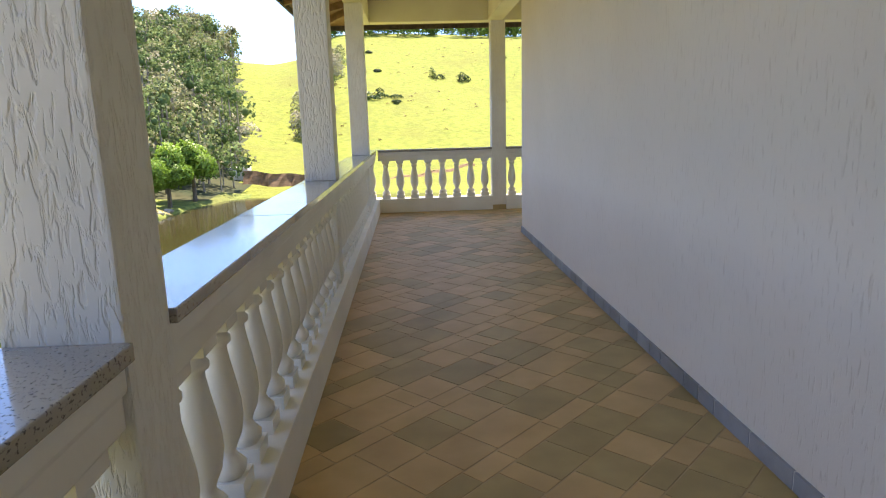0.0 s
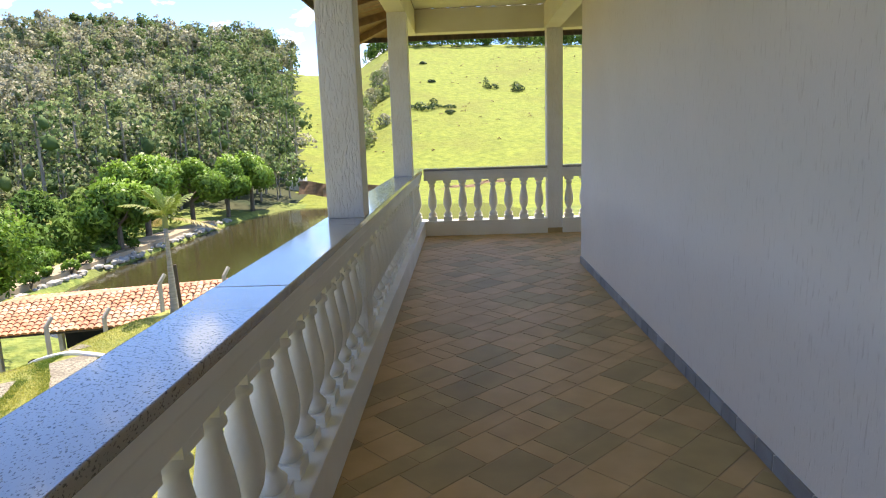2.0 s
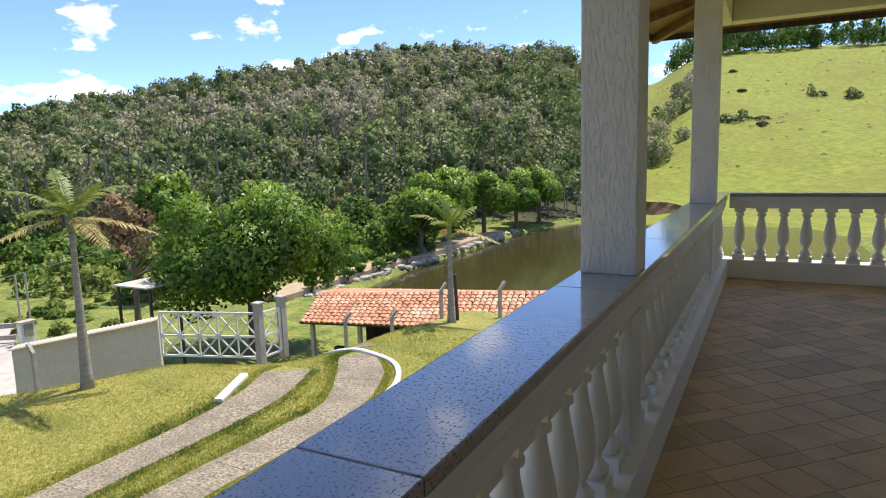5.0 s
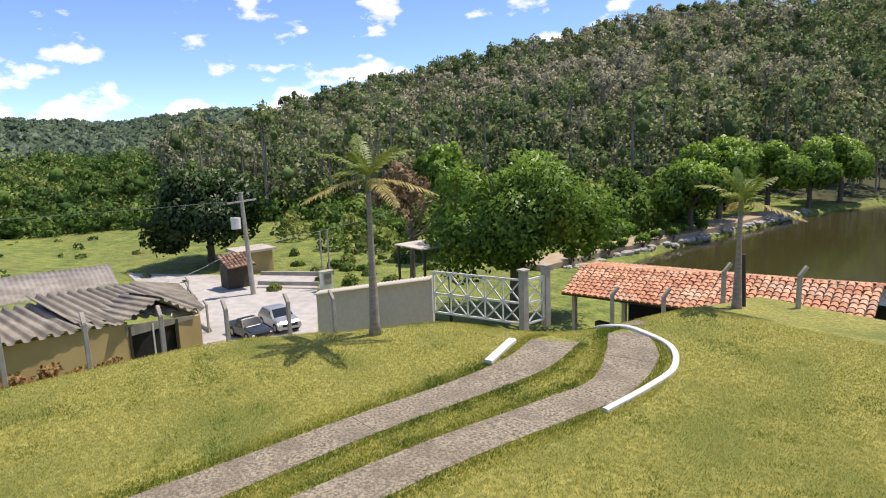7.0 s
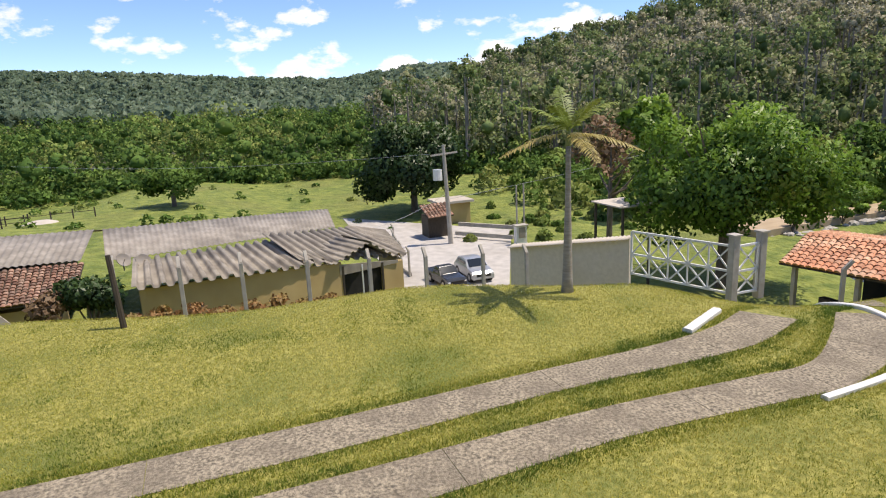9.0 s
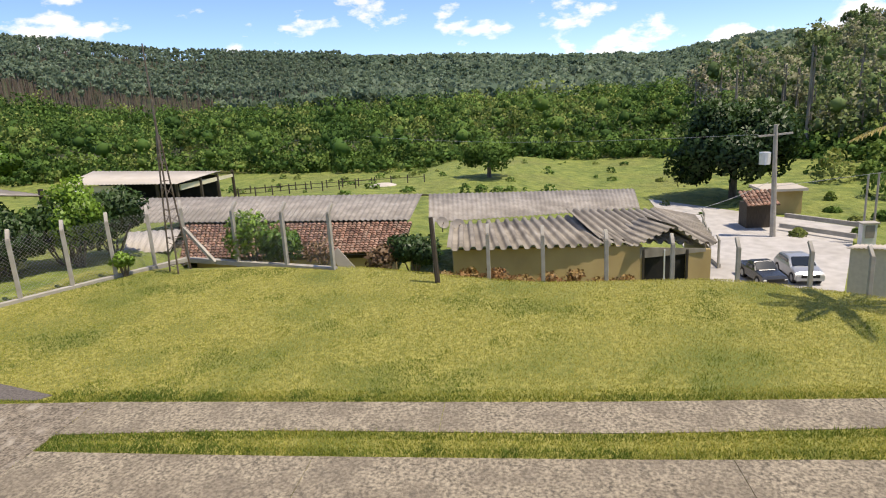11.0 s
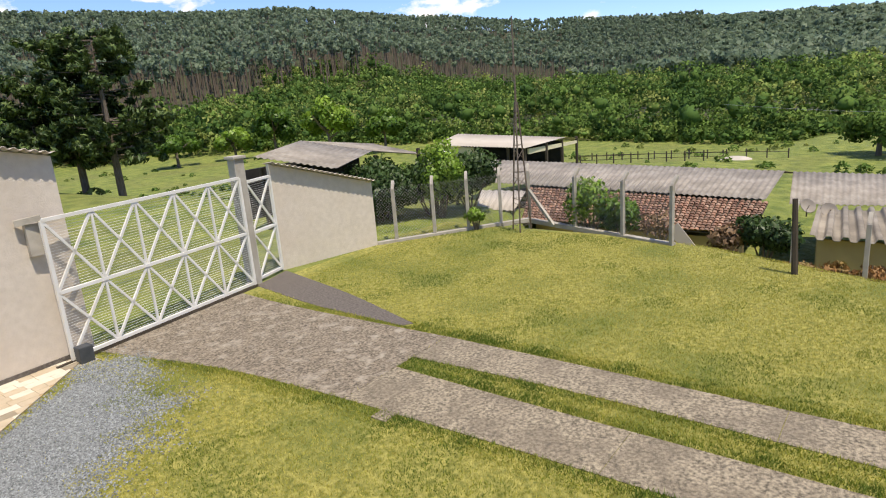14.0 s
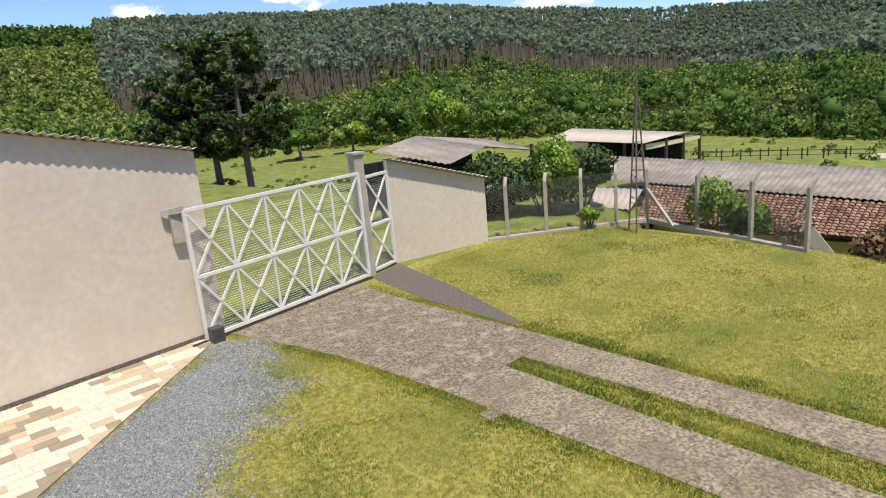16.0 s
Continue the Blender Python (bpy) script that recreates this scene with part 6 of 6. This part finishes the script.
pts = [(-45 + q.normal() * 3, q.uniform(44, 84), q.uniform(1.5, 3.0), q.uniform(3, 7)) for k in range(60)]
scatter_scrub("pond_scrub", "scrubby olive trees behind the pond path", pts, L_green, 83, 260)
# eroded earth bank at the far shore
bm = bmesh.new()
prev = None
for k in range(60):
    x = -30 + k * 0.75
    y = 112.5 + 0.12 * k + 0.8 * math.sin(k * 0.7) + (0.1 * (k - 22) ** 1.3 if k > 22 else 0)
    hgt = 1.9 * (1 - smooth((k - 16) / 12)) + 0.35
    z = gz(x, y)
    row = [bm.verts.new(c) for c in ((x, y - 1.2, z - 0.3), (x, y - 0.3 + 0.3 * math.sin(k * 1.9), z + hgt * 0.6), (x, y, z + hgt), (x, y + 2.5, z + hgt * 0.85), (x, y + 5.5, z - 0.4))]
    if prev:
        for j in range(4):
            bm.faces.new((prev[j], row[j], row[j + 1], prev[j + 1]))
    prev = row
tagged(part("earth_bank", bm, M_bank), "eroded brown earth bank at the foot of the pasture", "bank", kind="structure")
tagged(part("white_shed", box((-33, 114.5, -9.8), (-29.7, 117.5, -5.6), 0.05), M_white), "small white shed far beyond the pond", "shed")

# ---- paving by the south wall ----
def clip(poly, planes):
    for (nx_, ny_, c) in planes:
        out = []
        for i in range(len(poly)):
            a, b = poly[i], poly[(i + 1) % len(poly)]
            da, db = nx_ * a[0] + ny_ * a[1] - c, nx_ * b[0] + ny_ * b[1] - c
            if da >= 0: out.append(a)
            if da * db < 0:
                t = da / (da - db)
                out.append((a[0] + (b[0] - a[0]) * t, a[1] + (b[1] - a[1]) * t))
        poly = out
        if len(poly) < 3:
            return []
    return poly

def prism(poly, z0, z1):
    bm = bmesh.new()
    lo = [bm.verts.new((x, y, z0)) for x, y in poly]
    hi = [bm.verts.new((x, y, z1)) for x, y in poly]
    bm.faces.new(hi)
    for i in range(len(poly)):
        j = (i + 1) % len(poly)
        bm.faces.new((lo[i], lo[j], hi[j], hi[i]))
    bmesh.ops.recalc_face_normals(bm, faces=bm.faces)
    return bm

def area(poly):
    return abs(sum(poly[i][0] * poly[(i + 1) % len(poly)][1] - poly[(i + 1) % len(poly)][0] * poly[i][1] for i in range(len(poly)))) / 2

q = np.random.default_rng(4)
apron_base = prism([(-5.3, -15.78), (-1.09, -12.1), (1.5, -9.6), (3.0, -10.0), (3.0, -15.5)], -3.75, -3.575)
apron = tagged(part("tiled_apron", apron_base, M_grout), "cream and brown patchwork tiled apron beside the wall", "paving", kind="structure")
planes = [(3.68, -4.21, 3.68 * -5.27 + -4.21 * -15.75), (0.07, 1.0, 0.07 * -4.85 - 15.98), (-1, 0, -1.6)]
v = -16.4
while v < -9:
    hgt = 0.24
    u = -6.0 + q.uniform(0, 0.3)
    while u < 1.6:
        w = q.choice([0.24, 0.36, 0.48])
        p = clip([(u + 0.004, v + 0.004), (u + w - 0.004, v + 0.004), (u + w - 0.004, v + hgt - 0.004), (u + 0.004, v + hgt - 0.004)], planes)
        if len(p) > 2 and area(p) > 0.004:
            part("tile", prism(p, -3.575, -3.565), M_apron[q.choice([0, 0, 0, 1, 1, 2])], apron)
        u += w
    v += hgt

# bluish gravel
GR = [(-5.35, -15.5), (-5.75, -15.1), (-5.8, -13.8), (-5.0, -13.7), (-5.2, -11.9), (-4.25, -12.2), (-4.35, -11.3), (-3.3, -11.2), (-2.95, -10.2), (-2.0, -9.0), (0.3, -10.7), (-1.05, -12.0), (-2.78, -13.45)]
GRB = [(x * 0.72 - 0.28 * 2.6, y * 0.72 - 0.28 * 12.6) if i < 10 else (x, y) for i, (x, y) in enumerate(GR)]
M_bed = surf("gravel_bed", (0.09, 0.098, 0.10), (0.34, 0.36, 0.365), 45, 0.9, 1.0, 60, bdist=0.03, detail=8)
def inside_poly(x, y, poly):
    r = np.zeros(np.shape(x), bool)
    for i in range(len(poly)):
        (x0, y0), (x1, y1) = poly[i], poly[(i + 1) % len(poly)]
        c = ((y0 > y) != (y1 > y)) & (x < (x1 - x0) * (y - y0) / (y1 - y0 + 1e-12) + x0)
        r ^= c
    return r
tagged(part("gravel_bed", prism(GRB, -3.66, -3.590), M_bed), "grey gravel bed beside the tiled apron", "gravel", kind="structure")
n = 105000
gx, gy = q.uniform(-6.2, 0.4, n), q.uniform(-15.8, -8.8, n)
gs = np.where(q.random(n) < 0.4, 0.42, 0.14)
ok = inside_poly(gx + 0.14 * np.sin(gy * 5) + q.normal(size=n) * gs, gy + 0.14 * np.sin(gx * 6) + q.normal(size=n) * gs, GR)
ok &= (3.68 * gx - 4.21 * gy < 3.68 * -5.27 + 4.21 * 15.75 + 0.05)
gx, gy = gx[ok], gy[ok]
n = len(gx)
s = q.uniform(0.012, 0.028, n)
base = np.array([(1, 0, 0), (-0.5, 0.86, 0), (-0.5, -0.86, 0), (0, 0, 0.8)])
rot = q.uniform(0, 6.28, n)
cs, sn = np.cos(rot), np.sin(rot)
V = np.zeros((n, 4, 3))
V[:, :, 0] = gx[:, None] + s[:, None] * (base[:, 0] * cs[:, None] - base[:, 1] * sn[:, None])
V[:, :, 1] = gy[:, None] + s[:, None] * (base[:, 0] * sn[:, None] + base[:, 1] * cs[:, None])
V[:, :, 2] = -3.595 + s[:, None] * base[:, 2] + q.normal(size=(n, 4)) * 0.004
i4 = np.arange(n)[:, None] * 4
F = np.concatenate([i4 + np.array([[0, 1, 3]]), i4 + np.array([[1, 2, 3]]), i4 + np.array([[2, 0, 3]])], 1).reshape(-1, 3)
tagged(link("gravel", np_mesh("gravel", V.reshape(-1, 3), F), M_stone), "loose bluish grey gravel on the lawn", "gravel", kind="stuff")
tagged(part("flat_stone", box((-6.75, -8.8, -3.64), (-6.45, -8.5, -3.575), 0.02), M_conc), "small pale flat stone beside the wheel track", "stone")

# ---- grass blades ----
def between(x, y, strip, pad=0.0):
    l, r = np.array(strip[0]), np.array(strip[1])
    o = np.argsort(l[:, 1]); l = l[o]
    o = np.argsort(r[:, 1]); r = r[o]
    a, b = np.interp(y, l[:, 1], l[:, 0]), np.interp(y, r[:, 1], r[:, 0])
    return (x > a - pad) & (x < b + pad) & (y > min(l[0, 1], r[0, 1])) & (y < max(l[-1, 1], r[-1, 1]))
L_grass = leaf("grass_blade_leaves", [(0.115, 0.18, 0.024), (0.29, 0.315, 0.045), (0.47, 0.43, 0.09), (0.60, 0.52, 0.16)], 0.6, 0.25, 0.4)
n = 560000
x, y = q.uniform(-18.2, -2.5, n), q.uniform(-16.4, 14.0, n)
# thicker growth along the concrete
ex, ey = q.uniform(-14, -4, 420000), q.uniform(-14, 12, 420000)
ek = between(ex, ey, TRACK1, 0.42) | between(ex, ey, TRACK2, 0.42) | between(ex, ey, APRON, 0.42)
x, y = np.concatenate([x, ex[ek]]), np.concatenate([y, ey[ek]])
n = len(x)
D = np.hypot(x, y + 2.4)
keep = q.random(n) < np.clip(13 / D, 0.25, 1)
off = between(x, y, TRACK1) | between(x, y, TRACK2) | between(x, y, APRON) | (inside_poly(x, y, GR) & (q.random(n) < np.where(inside_poly(x, y, GRB), 0.96, 0.72))) | (3.68 * x - 4.21 * y > 3.68 * -5.27 + 4.21 * 15.75) | between(x, y, ([(-11.5, -16.9), (-10.75, -13.6), (-9.85, -10.7)], [(-10.15, -16.5), (-9.72, -13.6), (-9.64, -10.9)]))
keep &= ~off & (y > -15.9)
near = between(x, y, TRACK1, 0.22) | between(x, y, TRACK2, 0.22) | between(x, y, APRON, 0.22)
edge = between(x, y, TRACK1, 0.5) | between(x, y, TRACK2, 0.5) | between(x, y, APRON, 0.5)
edge &= q.random(n) < 0.75 + 0.25 * np.sin(x * 1.7 + y * 2.3)
x, y, near, edge = x[keep], y[keep], near[keep], edge[keep]
n = len(x)
z = ground_z(x, y)
nz = np.sin(x * 0.9 + 2 * np.sin(y * 0.5)) * np.sin(y * 0.8 + 1.5 * np.sin(x * 0.7)) + 0.6 * np.sin(x * 2.3 + y * 1.9) * np.sin(y * 2.7 - x)
spot = np.sin(x * 3.1 + 2.2 * np.sin(y * 1.3)) * np.sin(y * 3.7 + 2.0 * np.sin(x * 1.1)) * np.sin(x * 0.8 + y * 0.6) > 0.52
patch = (nz > 0.75) | spot
h = q.uniform(0.02, 0.045, n) * np.where(near, 1.5, 1.0) * np.where(patch, 1.25, 1.0)
a = q.uniform(0, 6.28, n)
w = q.uniform(0.005, 0.0095, n)
lean = q.normal(size=(n, 2)) * h[:, None] * 0.6
V = np.zeros((n, 3, 3))
V[:, 0] = np.stack([x - np.cos(a) * w, y - np.sin(a) * w, z - 0.005], 1)
V[:, 1] = np.stack([x + np.cos(a) * w, y + np.sin(a) * w, z - 0.005], 1)
V[:, 2] = np.stack([x + lean[:, 0], y + lean[:, 1], z + h], 1)
tint = np.clip(0.62 + 0.16 * nz * -1 + q.normal(size=n) * 0.17 - 0.22 * near - 0.24 * edge - 0.28 * patch - 0.14 * smooth((-10.2 - x) / 1.5) * smooth((-9.5 - y) / 3) - 0.22 * ((x > -8.6) & (x < -7.7) & (y < -5.8)), 0, 1)
tagged(link("grass", np_mesh("grass", V.reshape(-1, 3), np.arange(3 * n).reshape(-1, 3), np.repeat(tint, 3)), L_grass), "short yellow-green mown lawn grass", "grass", kind="stuff")

# ---- balcony floor: tiles laid on the diagonal, and the skirting ----
q = np.random.default_rng(9)
c45 = math.sqrt(0.5)
def lay(planes, box_):
    u0, u1, v0, v1 = box_
    v = v0
    row = 0
    while v < v1:
        hgt = (0.22, 0.11, 0.22)[row % 3]
        u = u0 + (row * 0.13) % 0.33
        while u < u1:
            w = q.choice([0.22, 0.22, 0.33, 0.11]) if hgt > 0.2 else q.choice([0.22, 0.33])
            g = 0.004
            pts4 = [(u + g, v + g), (u + w - g, v + g), (u + w - g, v + hgt - g), (u + g, v + hgt - g)]
            p = clip([((a - b) * c45, (a + b) * c45) for a, b in pts4], planes)
            if len(p) > 2 and area(p) > 0.0015:
                part("tile", prism(p, -0.002, 0.0), M_tile_dark if q.random() < 0.36 else M_tile, floor)
            u += w
        v += hgt
        row += 1
lay([(1, 0, -0.02), (-1, 0, -XW), (0, 1, -4.3), (0, -1, -YF - 0.02)], (-4, 5.5, -4.6, 4.2))
lay([(1, 0, XW), (-1, 0, -3.6), (0, 1, YW), (0, -1, -YF - 0.02)], (2.5, 7.5, -0.5, 3.5))
skirt = thing("skirting", "grey slate skirting tiles along the house wall", "baseboard", kind="structure")
yy = -5.0
while yy < YW - 0.02:
    w = min(q.choice([0.16, 0.16, 0.20, 0.30]), YW - yy)
    part("skirting_tile", box((XW - 0.012, yy + 0.005, 0.002), (XW - 0.0, yy + w - 0.005, 0.078)), M_skirt, skirt)
    yy += w
part("grout_strip", box((XW - 0.008, -5.0, 0.001), (XW - 0.001, YW, 0.076)), M_paint, skirt)
part("plinth_strip", box((0.06, YF - 0.03, 0.001), (6.0, YF - 0.021, 0.075)), M_tile_dark, skirt, "brown tile strip along the plinth")

gate("field_gate", "small white lattice field gate beyond the lower wall", (-29.1, 15.9), (-28.2, 17.3), gz(-28.8, 16.5) + 0.05, 1.1, 3, wire=False)

# ---- small things behind the fence and on the pond bank ----
for x, y, z, tilt in ((-28.4, -5.73, -4.62, 40), (-28.4, -4.99, -4.75, 25)):
    ds = thing("satellite_dish", "small grey satellite dish on the workshop roof", "satellite dish", group="roof dishes", at=(x, y, z))
    part("mast", tube([(0, 0, -0.25), (0, 0, 0.1)], [0.025, 0.025], 6), M_metal, ds)
    part("dish", lathe([(0.30, 0.10), (0.22, 0.05), (0.10, 0.012), (0.0, 0.0), (0.0, -0.012), (0.11, 0.0), (0.23, 0.036), (0.31, 0.088), (0.30, 0.10)], 16), M_fibro, ds).matrix_basis = pose(0, 0, 0.16, 0, 55, tilt)
    part("feed_arm", bar((0, 0, 0.05), (0.30, 0.12, 0.28), 0.02, 0.02), M_metal, ds)
tagged(part("leaning_board", bar((-20.55, -8.55, -3.72), (-20.3, -7.85, -4.45), 0.42, 0.03, (1, 0, 0)), M_fibro_light), "pale sheet leaning beside the fence", "board")
q = np.random.default_rng(31)
bms = []
for k in range(150):
    y = q.uniform(36, 84)
    x = -33.25 + q.normal() * 0.25
    b = bmesh.new()
    bmesh.ops.create_icosphere(b, subdivisions=1, radius=1.0)
    for v in b.verts:
        v.co *= q.uniform(0.75, 1.15)
    w = q.uniform(0.2, 0.55)
    bmesh.ops.transform(b, matrix=pose(x, y, -9.72 + q.uniform(0, 0.35), 0, 0, q.uniform(0, 360)) @ Matrix.Diagonal((w, w * q.uniform(0.7, 1.3), w * 0.6, 1)), verts=b.verts)
    bms.append(b)
tagged(part("bank_stones", merge(bms), M_post), "rough grey stones along the pond edge", "stones", kind="stuff")
